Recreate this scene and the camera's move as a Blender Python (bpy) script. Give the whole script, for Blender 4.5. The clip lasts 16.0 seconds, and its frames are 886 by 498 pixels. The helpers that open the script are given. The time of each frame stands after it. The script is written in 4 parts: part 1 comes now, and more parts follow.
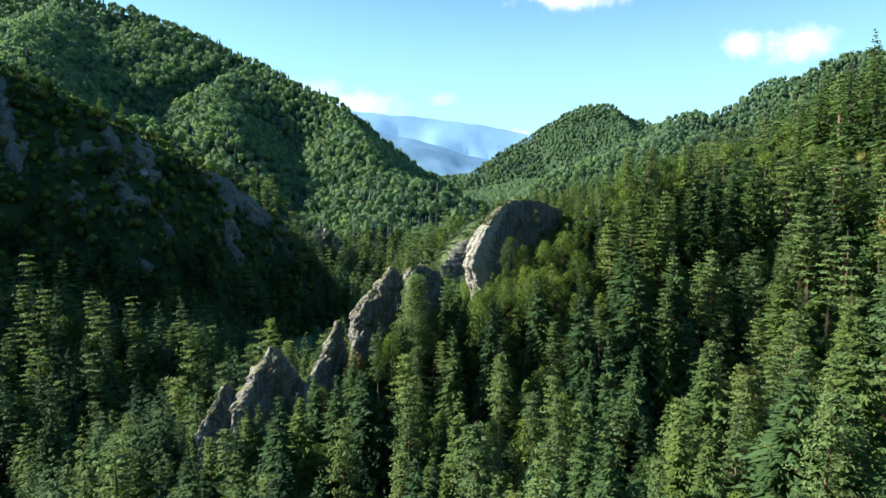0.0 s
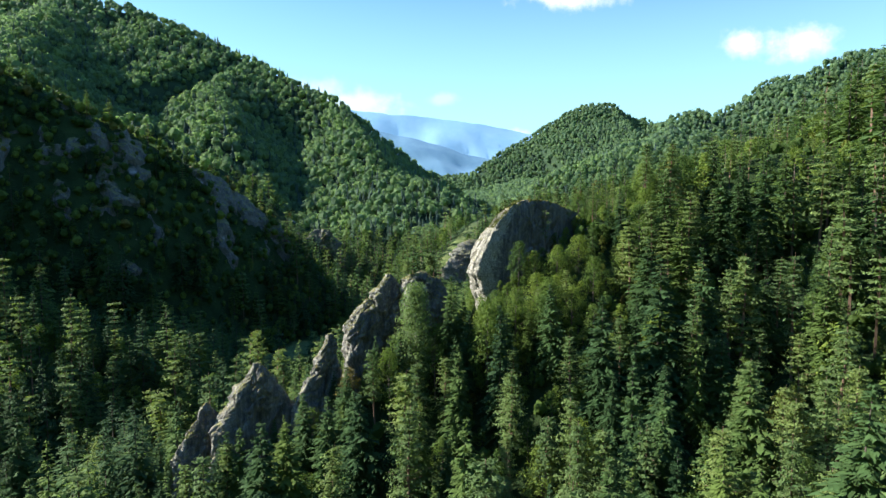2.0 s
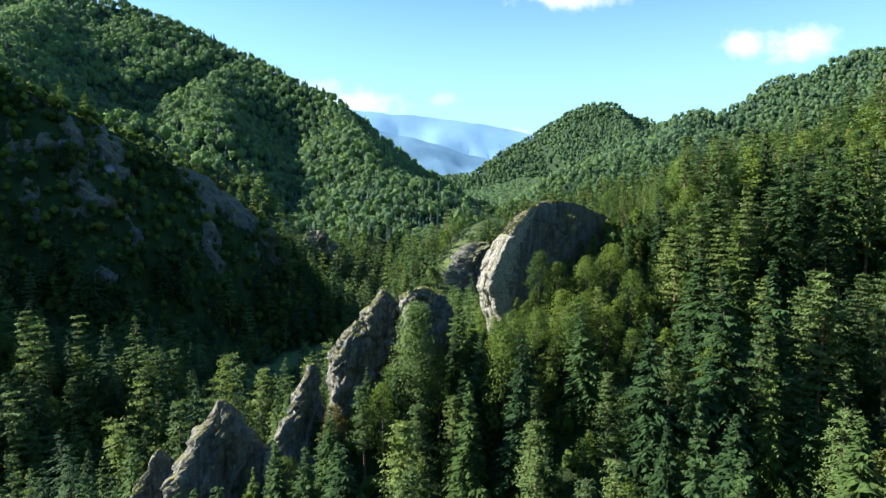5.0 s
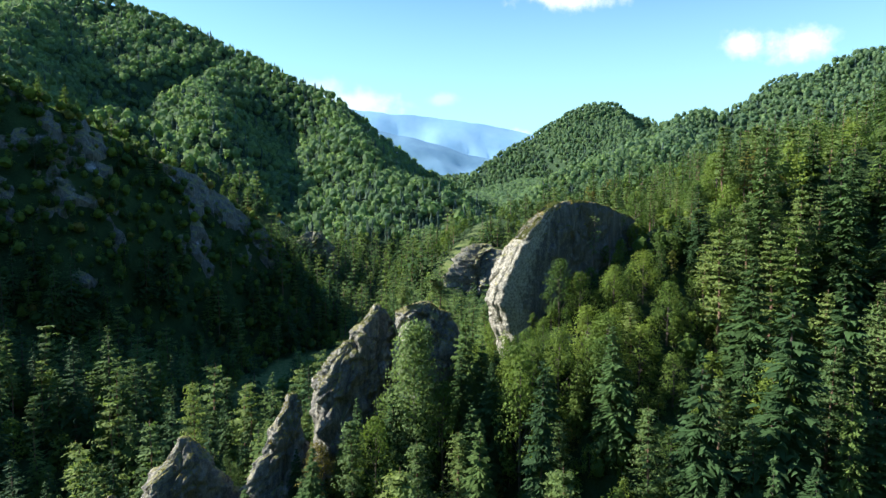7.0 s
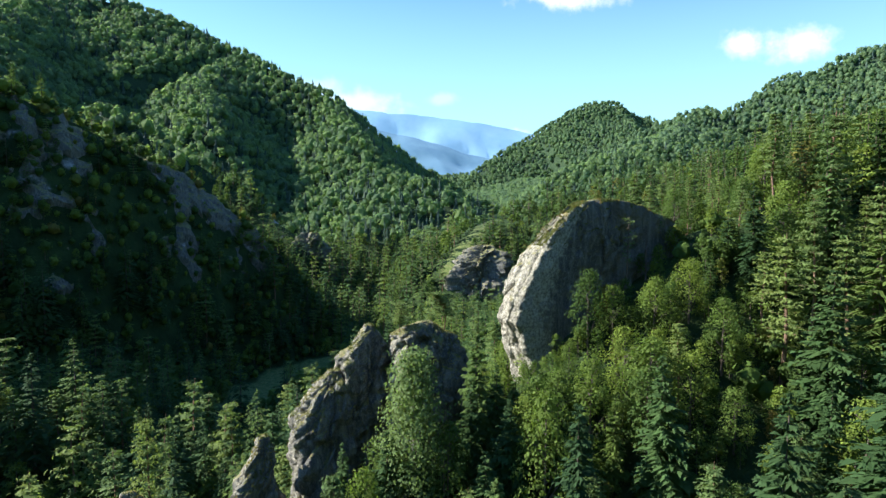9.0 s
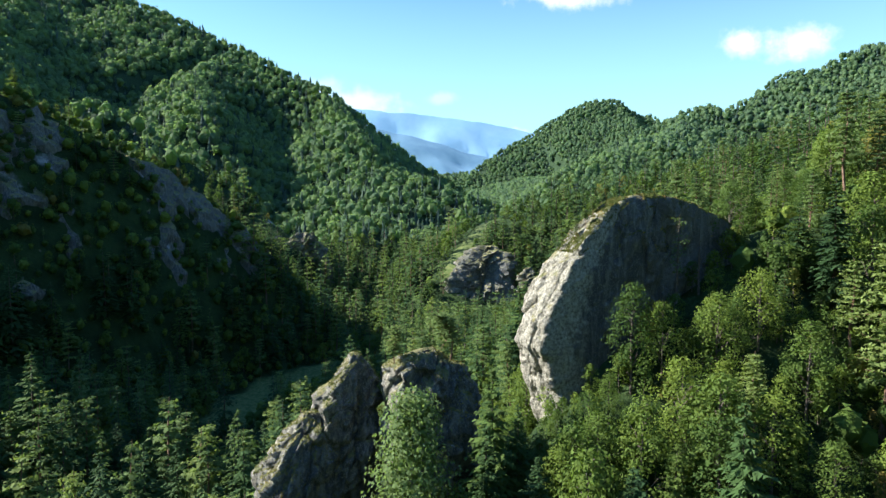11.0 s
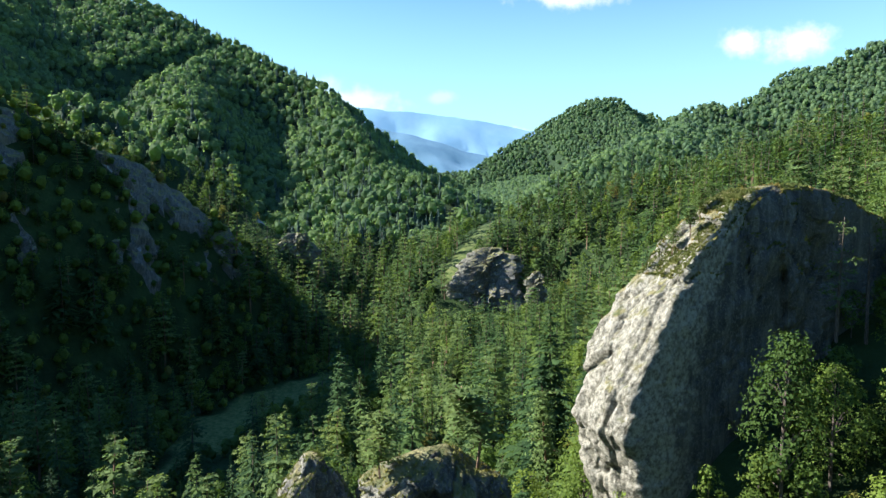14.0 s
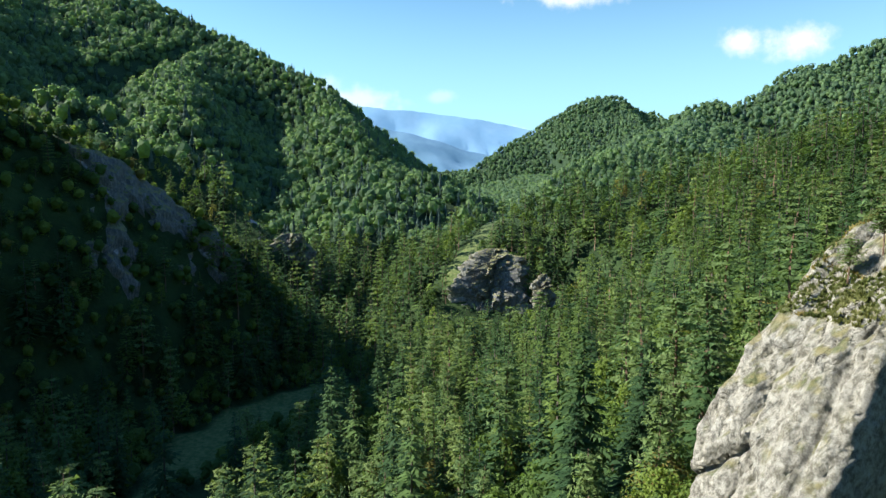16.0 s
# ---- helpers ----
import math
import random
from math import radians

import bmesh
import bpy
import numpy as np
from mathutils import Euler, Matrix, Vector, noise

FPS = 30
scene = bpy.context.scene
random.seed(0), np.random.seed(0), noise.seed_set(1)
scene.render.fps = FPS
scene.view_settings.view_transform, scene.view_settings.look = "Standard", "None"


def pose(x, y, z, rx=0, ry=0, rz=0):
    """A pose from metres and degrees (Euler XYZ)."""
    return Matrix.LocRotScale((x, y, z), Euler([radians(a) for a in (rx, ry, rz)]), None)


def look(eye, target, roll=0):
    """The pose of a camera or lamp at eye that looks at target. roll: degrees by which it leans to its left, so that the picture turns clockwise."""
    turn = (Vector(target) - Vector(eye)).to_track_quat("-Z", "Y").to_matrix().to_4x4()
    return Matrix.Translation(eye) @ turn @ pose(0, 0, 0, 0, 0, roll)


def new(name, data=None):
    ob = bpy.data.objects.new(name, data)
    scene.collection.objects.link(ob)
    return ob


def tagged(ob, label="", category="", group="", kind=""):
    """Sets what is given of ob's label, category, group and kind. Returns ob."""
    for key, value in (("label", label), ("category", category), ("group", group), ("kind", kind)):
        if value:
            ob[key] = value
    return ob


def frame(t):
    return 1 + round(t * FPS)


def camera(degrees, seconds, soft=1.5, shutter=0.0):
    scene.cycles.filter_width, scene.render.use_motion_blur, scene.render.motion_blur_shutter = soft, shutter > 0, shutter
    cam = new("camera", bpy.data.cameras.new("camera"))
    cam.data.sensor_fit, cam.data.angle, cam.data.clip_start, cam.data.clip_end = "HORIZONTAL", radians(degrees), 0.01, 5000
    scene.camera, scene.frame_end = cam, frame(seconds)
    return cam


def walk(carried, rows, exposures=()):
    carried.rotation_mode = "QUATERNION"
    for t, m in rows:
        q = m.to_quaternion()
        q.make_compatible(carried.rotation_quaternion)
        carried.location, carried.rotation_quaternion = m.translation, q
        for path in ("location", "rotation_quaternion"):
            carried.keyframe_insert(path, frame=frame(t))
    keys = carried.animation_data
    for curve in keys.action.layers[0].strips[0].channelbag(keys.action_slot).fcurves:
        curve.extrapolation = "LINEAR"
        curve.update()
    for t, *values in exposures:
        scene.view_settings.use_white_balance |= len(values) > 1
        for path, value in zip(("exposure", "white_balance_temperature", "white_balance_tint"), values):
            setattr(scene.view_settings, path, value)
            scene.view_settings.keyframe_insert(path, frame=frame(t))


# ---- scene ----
cam = camera(75.0, 16.0, soft=1.45)
METRES, EYE, TILT, LEAN, TURN = 140.0, 98.0, -4.3, 0.0, 0.0
ROWS = [
    (0, 0.0000, 0.0000, 0.0000, -0.00, 0.00, 0.00),
    (0.5, -0.0007, 0.0223, 0.0020, 0.00, -0.00, -0.02),
    (1, -0.0016, 0.0483, 0.0049, 0.00, -0.03, -0.01),
    (1.5, -0.0027, 0.0732, 0.0075, 0.02, -0.03, -0.00),
    (2, -0.0040, 0.1013, 0.0104, 0.04, -0.04, -0.00),
    (2.5, -0.0054, 0.1279, 0.0132, 0.03, -0.04, -0.05),
    (3, -0.0068, 0.1576, 0.0161, 0.03, -0.03, -0.04),
    (3.5, -0.0083, 0.1854, 0.0185, 0.03, -0.04, -0.06),
    (4, -0.0098, 0.2158, 0.0214, 0.04, -0.04, -0.05),
    (6.5, -0.0167, 0.3666, 0.0343, 0.01, -0.03, -0.07),
    (7, -0.0181, 0.3989, 0.0367, 0.00, -0.02, -0.11),
    (7.5, -0.0195, 0.4291, 0.0389, -0.01, -0.04, -0.09),
    (8, -0.0209, 0.4620, 0.0412, -0.02, -0.06, -0.10),
    (8.5, -0.0224, 0.4930, 0.0430, -0.04, -0.04, -0.11),
    (9, -0.0239, 0.5266, 0.0459, -0.04, -0.04, -0.09),
    (11.5, -0.0307, 0.6880, 0.0555, -0.08, -0.11, -0.03),
    (12, -0.0325, 0.7220, 0.0579, -0.09, -0.11, -0.05),
    (12.5, -0.0342, 0.7541, 0.0603, -0.13, -0.11, -0.08),
    (13, -0.0359, 0.7894, 0.0626, -0.15, -0.14, -0.09),
    (13.5, -0.0377, 0.8220, 0.0647, -0.17, -0.16, -0.08),
    (14, -0.0397, 0.8576, 0.0666, -0.18, -0.19, -0.09),
    (14.5, -0.0407, 0.8923, 0.0682, -0.18, -0.21, -0.09),
    (15, -0.0426, 0.9269, 0.0702, -0.20, -0.21, -0.09),
    (15.5, -0.0446, 0.9591, 0.0730, -0.21, -0.25, -0.10),
    (16, -0.0464, 0.9947, 0.0751, -0.22, -0.26, -0.10),
]
walk(cam, [(t, pose(0, 0, EYE, TILT, LEAN, TURN) @ pose(METRES * x, METRES * y, METRES * z, 90 + pitch, roll, yaw)) for t, x, y, z, yaw, pitch, roll in ROWS],
     exposures=((0, 1.54), (14.8, 1.54), (16, 1.37)))

# ---- world, sun ----
SUN_AZ, SUN_EL = radians(-80), radians(36)      # azimuth from +y, clockwise seen from above
to_sun = Vector((math.sin(SUN_AZ) * math.cos(SUN_EL), math.cos(SUN_AZ) * math.cos(SUN_EL), math.sin(SUN_EL)))

sun_data = bpy.data.lights.new("sun", "SUN")
sun_data.energy, sun_data.angle, sun_data.color = 5.0, radians(0.53), (1.0, 0.97, 0.91)
sun = new("sun", sun_data)
sun.matrix_world = look((-400, 200, 700), Vector((-400, 200, 700)) - to_sun)


class Nodes:
    """Short hand for a node tree."""

    def __init__(self, tree):
        self.tree = tree
        tree.nodes.clear()

    def add(self, kind, **values):
        n = self.tree.nodes.new(kind)
        for key, value in values.items():
            if key in n.inputs:
                n.inputs[key].default_value = value
            else:
                setattr(n, key, value)
        return n

    def put(self, value, socket):
        if isinstance(value, bpy.types.NodeSocket):
            self.tree.links.new(value, socket)
        else:
            socket.default_value = value

    def math(self, op, a, b=0.0, c=0.0, clamp=False):
        n = self.tree.nodes.new("ShaderNodeMath")
        n.operation, n.use_clamp = op, clamp
        for i, v in enumerate((a, b, c)):
            self.put(v, n.inputs[i])
        return n.outputs[0]

    def mix(self, f, a, b, blend="MIX"):
        n = self.tree.nodes.new("ShaderNodeMix")
        n.data_type, n.blend_type = "RGBA", blend
        self.put(f, n.inputs[0])
        self.put(a if isinstance(a, bpy.types.NodeSocket) else (*a, 1), n.inputs[6])
        self.put(b if isinstance(b, bpy.types.NodeSocket) else (*b, 1), n.inputs[7])
        return n.outputs[2]

    def span(self, v, lo, hi, a=0.0, b=1.0):
        n = self.tree.nodes.new("ShaderNodeMapRange")
        n.interpolation_type = "SMOOTHSTEP"
        self.put(v, n.inputs[0])
        for i, x in enumerate((lo, hi, a, b)):
            n.inputs[i + 1].default_value = x
        return n.outputs[0]

    def noise(self, vec, scale, detail=4.0, rough=0.55, kind="FBM"):
        n = self.tree.nodes.new("ShaderNodeTexNoise")
        n.noise_type = kind
        if vec is not None:
            self.put(vec, n.inputs["Vector"])
        n.inputs["Scale"].default_value, n.inputs["Detail"].default_value, n.inputs["Roughness"].default_value = scale, detail, rough
        return n.outputs["Fac"]


world = bpy.data.worlds.new("sky")
scene.world = world
world.use_nodes = True
w = Nodes(world.node_tree)
sky = w.add("ShaderNodeTexSky", sky_type="NISHITA", sun_disc=False, sun_elevation=SUN_EL, sun_rotation=SUN_AZ,
            altitude=1500.0, air_density=1.0, dust_density=1.0, ozone_density=2.0)
direction = w.add("ShaderNodeTexCoord").outputs["Generated"]
xyz = w.add("ShaderNodeSeparateXYZ")
w.put(direction, xyz.inputs[0])
ahead = w.math("MAXIMUM", xyz.outputs[1], 0.05)
cu, cv = w.math("DIVIDE", xyz.outputs[0], ahead), w.math("DIVIDE", xyz.outputs[2], ahead)
front = w.math("GREATER_THAN", xyz.outputs[1], 0.3)
puff = w.noise(direction, 26.0, 6.0, 0.6)


def cloud(u, v, su, sv, dense):
    """A soft cloud round the direction (u, 1, v)."""
    a = w.math("POWER", w.math("DIVIDE", w.math("SUBTRACT", cu, u), su), 2.0)
    b = w.math("POWER", w.math("DIVIDE", w.math("SUBTRACT", cv, v), sv), 2.0)
    near = w.math("SUBTRACT", 1.0, w.math("SQRT", w.math("ADD", a, b)))
    body = w.math("ADD", near, w.math("MULTIPLY", w.math("SUBTRACT", puff, 0.5), 1.9))
    return w.math("MULTIPLY", w.span(body, -0.1, 0.95), dense)


CLOUDS = ((0.205, 0.352, 0.105, 0.028, 0.95), (0.508, 0.272, 0.045, 0.028, 0.8), (0.605, 0.274, 0.075, 0.034, 0.85),
          (-0.165, 0.172, 0.110, 0.032, 0.5), (-0.215, 0.190, 0.07, 0.03, 0.4), (0.125, 0.122, 0.035, 0.010, 0.5), (-0.005, 0.180, 0.030, 0.012, 0.25))
total = 0.0
for row in CLOUDS:
    total = w.math("MAXIMUM", cloud(*row), total)
total = w.math("MULTIPLY", total, front)
tinted = w.mix(1.0, sky.outputs[0], (0.76, 1.20, 1.34), "MULTIPLY")
rise = w.math("ABSOLUTE", xyz.outputs[2])
tinted = w.mix(w.span(rise, 0.35, 0.95), tinted, w.mix(1.0, tinted, (1.05, 1.25, 1.6), "MULTIPLY"))
hazy = w.mix(w.math("MULTIPLY", w.span(rise, 0.46, 0.02), 0.88), tinted, (3.8, 6.9, 8.1))
clouded = w.mix(total, hazy, (8.0, 8.1, 8.2))
back = w.add("ShaderNodeBackground", Strength=0.064)
w.put(clouded, back.inputs[0])
w.put(back.outputs[0], w.add("ShaderNodeOutputWorld").inputs[0])

# ---- materials ----


def material(name):
    m = bpy.data.materials.new(name)
    m.use_nodes = True
    return m, Nodes(m.node_tree)


def finish(n, colour, rough=0.9, bump=None, strength=0.5, distance=0.1, through_light=0.0, gloss=0.2):
    p = n.add("ShaderNodeBsdfPrincipled", Roughness=rough)
    p.inputs["Specular IOR Level"].default_value = gloss
    n.put(colour, p.inputs["Base Color"])
    if bump is not None:
        b = n.add("ShaderNodeBump", Strength=strength, Distance=distance)
        n.put(bump, b.inputs["Height"])
        n.put(b.outputs[0], p.inputs["Normal"])
    shader = p.outputs[0]
    if through_light:
        t = n.add("ShaderNodeBsdfTranslucent")
        n.put(n.mix(1.0, colour, (1.12, 1.18, 0.70), "MULTIPLY"), t.inputs[0])
        mixer = n.add("ShaderNodeMixShader")
        mixer.inputs[0].default_value = through_light
        n.put(shader, mixer.inputs[1])
        n.put(t.outputs[0], mixer.inputs[2])
        shader = mixer.outputs[0]
    n.put(shader, n.add("ShaderNodeOutputMaterial").inputs[0])


def foliage(name, dark, middle, light, shine=0.25, odd=None):
    """Leaves or needles: each tree has its own green, each spray its own brightness."""
    m, n = material(name)
    rnd = n.math("FRACT", n.math("ADD", n.add("ShaderNodeObjectInfo").outputs["Random"], n.add("ShaderNodeAttribute", attribute_name="tint").outputs["Fac"]))
    ramp = n.add("ShaderNodeValToRGB")
    dark, middle, light = ((c[0] * 1.10, c[1] * 1.07, c[2] * 1.1) for c in (dark, middle, light))
    stops = ramp.color_ramp.elements
    stops[0].color, stops[1].color = (*dark, 1), (*light, 1)
    e = stops.new(0.5)
    e.color = (*middle, 1)
    if odd:
        stops[2].position = 0.95
        stops.new(0.99).color = (*odd, 1)
    n.put(rnd, ramp.inputs[0])
    spray = n.add("ShaderNodeNewGeometry").outputs["Random Per Island"]
    where = n.add("ShaderNodeTexCoord").outputs["Object"]
    cloudy = n.noise(where, 0.5, 3.0)
    value = n.math("ADD", n.math("MULTIPLY", spray, 0.34), n.math("MULTIPLY", cloudy, 0.5))
    hsv = n.add("ShaderNodeHueSaturation")
    n.put(ramp.outputs[0], hsv.inputs["Color"])
    n.put(n.math("ADD", value, 0.58), hsv.inputs["Value"])
    n.put(n.math("ADD", 0.485, n.math("MULTIPLY", cloudy, 0.03)), hsv.inputs["Hue"])
    finish(n, hsv.outputs[0], 0.7, through_light=shine, gloss=0.08)
    return m


SPRUCE = foliage("spruce needles", (0.028, 0.060, 0.024), (0.056, 0.104, 0.035), (0.104, 0.155, 0.036), 0.34)
PINE = foliage("pine needles", (0.080, 0.130, 0.048), (0.112, 0.168, 0.056), (0.150, 0.202, 0.058), 0.38)
BROAD = foliage("broad leaves", (0.052, 0.094, 0.024), (0.088, 0.140, 0.031), (0.140, 0.195, 0.036), 0.4, (0.17, 0.145, 0.04))
# far woods: haze put into the leaf colours, paler on the dim mountain side
HAZE_LEAVES = foliage("mountain leaves paled for haze", (0.108, 0.180, 0.098), (0.138, 0.220, 0.106), (0.172, 0.258, 0.102), 0.58)
HILL_HAZE_LEAVES = foliage("hill leaves tinted for haze", (0.070, 0.125, 0.075), (0.098, 0.165, 0.088), (0.132, 0.205, 0.088), 0.5)
HAZE_NEEDLES = foliage("far needles blued for haze", (0.056, 0.095, 0.080), (0.072, 0.116, 0.092), (0.095, 0.142, 0.098), 0.4)
ASPEN = foliage("aspen leaves", (0.125, 0.190, 0.070), (0.140, 0.205, 0.078), (0.155, 0.220, 0.085), 0.45)


def make_bark(name, low, high):
    m, n = material(name)
    c = n.add("ShaderNodeTexCoord").outputs["Object"]
    stretch = n.add("ShaderNodeMapping")
    stretch.inputs["Scale"].default_value = (1, 1, 0.2)
    n.put(c, stretch.inputs[0])
    g = n.noise(stretch.outputs[0], 9.0, 5.0, 0.7)
    finish(n, n.mix(n.span(g, 0.3, 0.7), low, high), 0.95, g, 0.8, 0.05)
    return m


BARK = make_bark("grey bark", (0.05, 0.04, 0.032), (0.16, 0.13, 0.11))
PINE_BARK = make_bark("pine bark", (0.09, 0.055, 0.035), (0.26, 0.17, 0.12))
PALE_BARK = make_bark("pale bark", (0.18, 0.17, 0.15), (0.42, 0.40, 0.36))


def make_rock():
    m, n = material("lichen limestone")
    c = n.add("ShaderNodeTexCoord").outputs["Object"]
    bent = n.add("ShaderNodeMapping")
    bent.inputs["Rotation"].default_value = (0.2, 0.35, 0.3)
    bent.inputs["Scale"].default_value = (1.0, 1.0, 0.85)
    n.put(c, bent.inputs[0])
    v = bent.outputs[0]
    big, mid, fine = n.noise(v, 0.12, 5.0), n.noise(v, 0.6, 6.0, 0.6), n.noise(v, 1.7, 5.0, 0.58)
    crack = n.add("ShaderNodeTexVoronoi", feature="DISTANCE_TO_EDGE", Scale=0.22)
    warp = n.add("ShaderNodeMix", data_type="VECTOR")
    warp.inputs[0].default_value = 0.35
    n.put(v, warp.inputs[4])
    wob = n.add("ShaderNodeTexNoise", Scale=0.8, Detail=4.0)
    n.put(v, wob.inputs[0])
    wide = n.add("ShaderNodeVectorMath", operation="SCALE")
    n.put(wob.outputs["Color"], wide.inputs[0])
    wide.inputs["Scale"].default_value = 14.0
    n.put(wide.outputs[0], warp.inputs[5])
    n.put(warp.outputs[1], crack.inputs[0])
    line = n.span(crack.outputs["Distance"], 0.0, 0.03)
    strata = n.add("ShaderNodeMapping")
    strata.inputs["Rotation"].default_value = (0.0, 0.95, 0.35)
    strata.inputs["Scale"].default_value = (1.0, 1.0, 0.16)
    n.put(c, strata.inputs[0])
    streak = n.noise(strata.outputs[0], 1.5, 6.0, 0.62)
    base = n.mix(n.span(mid, 0.30, 0.72), (0.070, 0.074, 0.076), (0.124, 0.126, 0.122))
    base = n.mix(n.math("MULTIPLY", n.span(streak, 0.44, 0.66), 0.6), base, (0.28, 0.268, 0.23))
    base = n.mix(n.math("MULTIPLY", n.span(n.noise(v, 5.5, 5.0, 0.7), 0.50, 0.68), 0.5), base, (0.40, 0.385, 0.33))
    base = n.mix(n.math("MULTIPLY", n.span(n.noise(v, 3.1, 5.0, 0.7), 0.44, 0.30), 0.5), base, (0.055, 0.057, 0.055))
    base = n.mix(n.math("MULTIPLY", n.span(big, 0.50, 0.62), 0.3), base, (0.20, 0.185, 0.145))
    # pale cream left end: stone tone plus its sunlit brightness, put into the colour
    lit_end = n.add("ShaderNodeAttribute", attribute_name="lit_end").outputs["Fac"]
    broken = n.span(n.math("ADD", lit_end, n.math("MULTIPLY", n.math("SUBTRACT", n.noise(v, 0.9, 6.0, 0.7), 0.5), 1.6)), 0.35, 0.75)
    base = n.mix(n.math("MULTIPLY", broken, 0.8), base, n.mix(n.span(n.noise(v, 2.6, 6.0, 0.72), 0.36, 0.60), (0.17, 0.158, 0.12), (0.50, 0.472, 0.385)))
    base = n.mix(n.math("MULTIPLY", n.math("SUBTRACT", 1.0, line), 0.30), base, (0.045, 0.045, 0.042))
    base = n.mix(n.math("MULTIPLY", n.span(n.noise(c, 0.9, 6.0, 0.7), 0.54, 0.68), 0.5), base, (0.13, 0.125, 0.065))
    # lichen, moss and dry turf on ledges
    up = n.add("ShaderNodeSeparateXYZ")
    n.put(n.add("ShaderNodeNewGeometry").outputs["Normal"], up.inputs[0])
    ledge = n.span(n.math("ADD", up.outputs[2], n.math("MULTIPLY", n.math("SUBTRACT", mid, 0.5), 1.4)), 0.50, 0.78)
    turf = n.mix(n.span(n.noise(c, 1.6, 4.0), 0.38, 0.62), (0.110, 0.125, 0.044), (0.245, 0.215, 0.092))
    base = n.mix(n.math("MULTIPLY", ledge, 0.85), base, turf)
    height = n.math("ADD", n.math("ADD", n.math("MULTIPLY", mid, 1.2), n.math("ADD", n.math("MULTIPLY", fine, 0.30), n.math("MULTIPLY", streak, 0.5))), n.math("ADD", n.math("MULTIPLY", line, 0.12), n.math("MULTIPLY", n.noise(v, 4.3, 8.0, 0.8), 0.42)))
    finish(n, base, 0.95, height, 1.0, 0.6, gloss=0.1)
    return m


ROCK = make_rock()


def make_ground():
    m, n = material("forest floor, turf and scree")
    c = n.add("ShaderNodeTexCoord").outputs["Object"]
    mid, fine, big = n.noise(c, 0.06, 5.0, 0.6), n.noise(c, 0.5, 6.0, 0.65), n.noise(c, 0.012, 4.0)
    floor = n.mix(n.span(mid, 0.35, 0.65), (0.018, 0.034, 0.012), (0.036, 0.062, 0.020))
    floor = n.mix(n.math("MULTIPLY", n.span(fine, 0.5, 0.7), 0.3), floor, (0.058, 0.064, 0.026))
    meadow = n.mix(n.span(fine, 0.35, 0.65), (0.065, 0.105, 0.03), (0.15, 0.165, 0.06))
    field = n.add("ShaderNodeAttribute", attribute_name="turf").outputs["Fac"]
    floor = n.mix(n.span(field, 0.2, 0.7), floor, meadow)
    grove = n.mix(n.span(fine, 0.35, 0.65), (0.022, 0.042, 0.022), (0.038, 0.064, 0.030))
    floor = n.mix(n.add("ShaderNodeAttribute", attribute_name="grove").outputs["Fac"], floor, grove)
    stone = n.mix(n.span(fine, 0.36, 0.64), (0.11, 0.11, 0.115), (0.34, 0.33, 0.33))
    bare = n.add("ShaderNodeAttribute", attribute_name="bare").outputs["Fac"]
    steep = n.span(n.math("ADD", bare, n.math("MULTIPLY", n.math("SUBTRACT", mid, 0.5), 0.9)), 0.45, 0.62)
    colour = n.mix(steep, floor, stone)
    finish(n, colour, 0.95, n.math("ADD", fine, mid), 0.8, 1.5, gloss=0.1)
    return m


GROUND = make_ground()


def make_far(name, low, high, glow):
    """Wooded mountains far off; their pale haze is put into the colour and a glow."""
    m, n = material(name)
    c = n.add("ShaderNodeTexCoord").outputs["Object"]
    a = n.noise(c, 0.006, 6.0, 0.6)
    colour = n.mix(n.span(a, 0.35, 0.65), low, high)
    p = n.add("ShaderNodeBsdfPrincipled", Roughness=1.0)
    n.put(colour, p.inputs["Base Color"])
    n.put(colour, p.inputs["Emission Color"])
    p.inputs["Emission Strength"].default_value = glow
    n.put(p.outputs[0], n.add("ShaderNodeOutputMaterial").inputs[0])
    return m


GRASS = foliage("dry grass and moss", (0.10, 0.125, 0.040), (0.17, 0.175, 0.062), (0.26, 0.215, 0.075), 0.3)
FAR_HAZE = make_far("hazy far range", (0.105, 0.205, 0.31), (0.125, 0.225, 0.33), 0.66)
MID_HAZE = make_far("hazy wooded hills", (0.06, 0.13, 0.20), (0.08, 0.16, 0.23), 0.5)

# ---- land form ----


def wave(x, y, size, seed):
    """Smooth uneven waves between about -1 and 1, from a few crossed sines bent by one another."""
    r = np.random.RandomState(seed)
    x, y = x / size, y / size
    total, amp = 0.0, 1.0
    for octave in range(4):
        a = r.uniform(0, 6.28, 6)
        px = x + 0.6 * np.sin(y * 1.1 + a[0]) + 0.3 * np.sin(x * 1.7 + a[1])
        py = y + 0.6 * np.sin(x * 1.2 + a[2]) + 0.3 * np.sin(y * 1.9 + a[3])
        total = total + amp * np.sin(px + a[4]) * np.sin(py + a[5])
        c, s = math.cos(a[0]), math.sin(a[0])
        x, y = (c * x - s * y) * 2.07, (s * x + c * y) * 2.07
        amp *= 0.5
    return total / 1.6


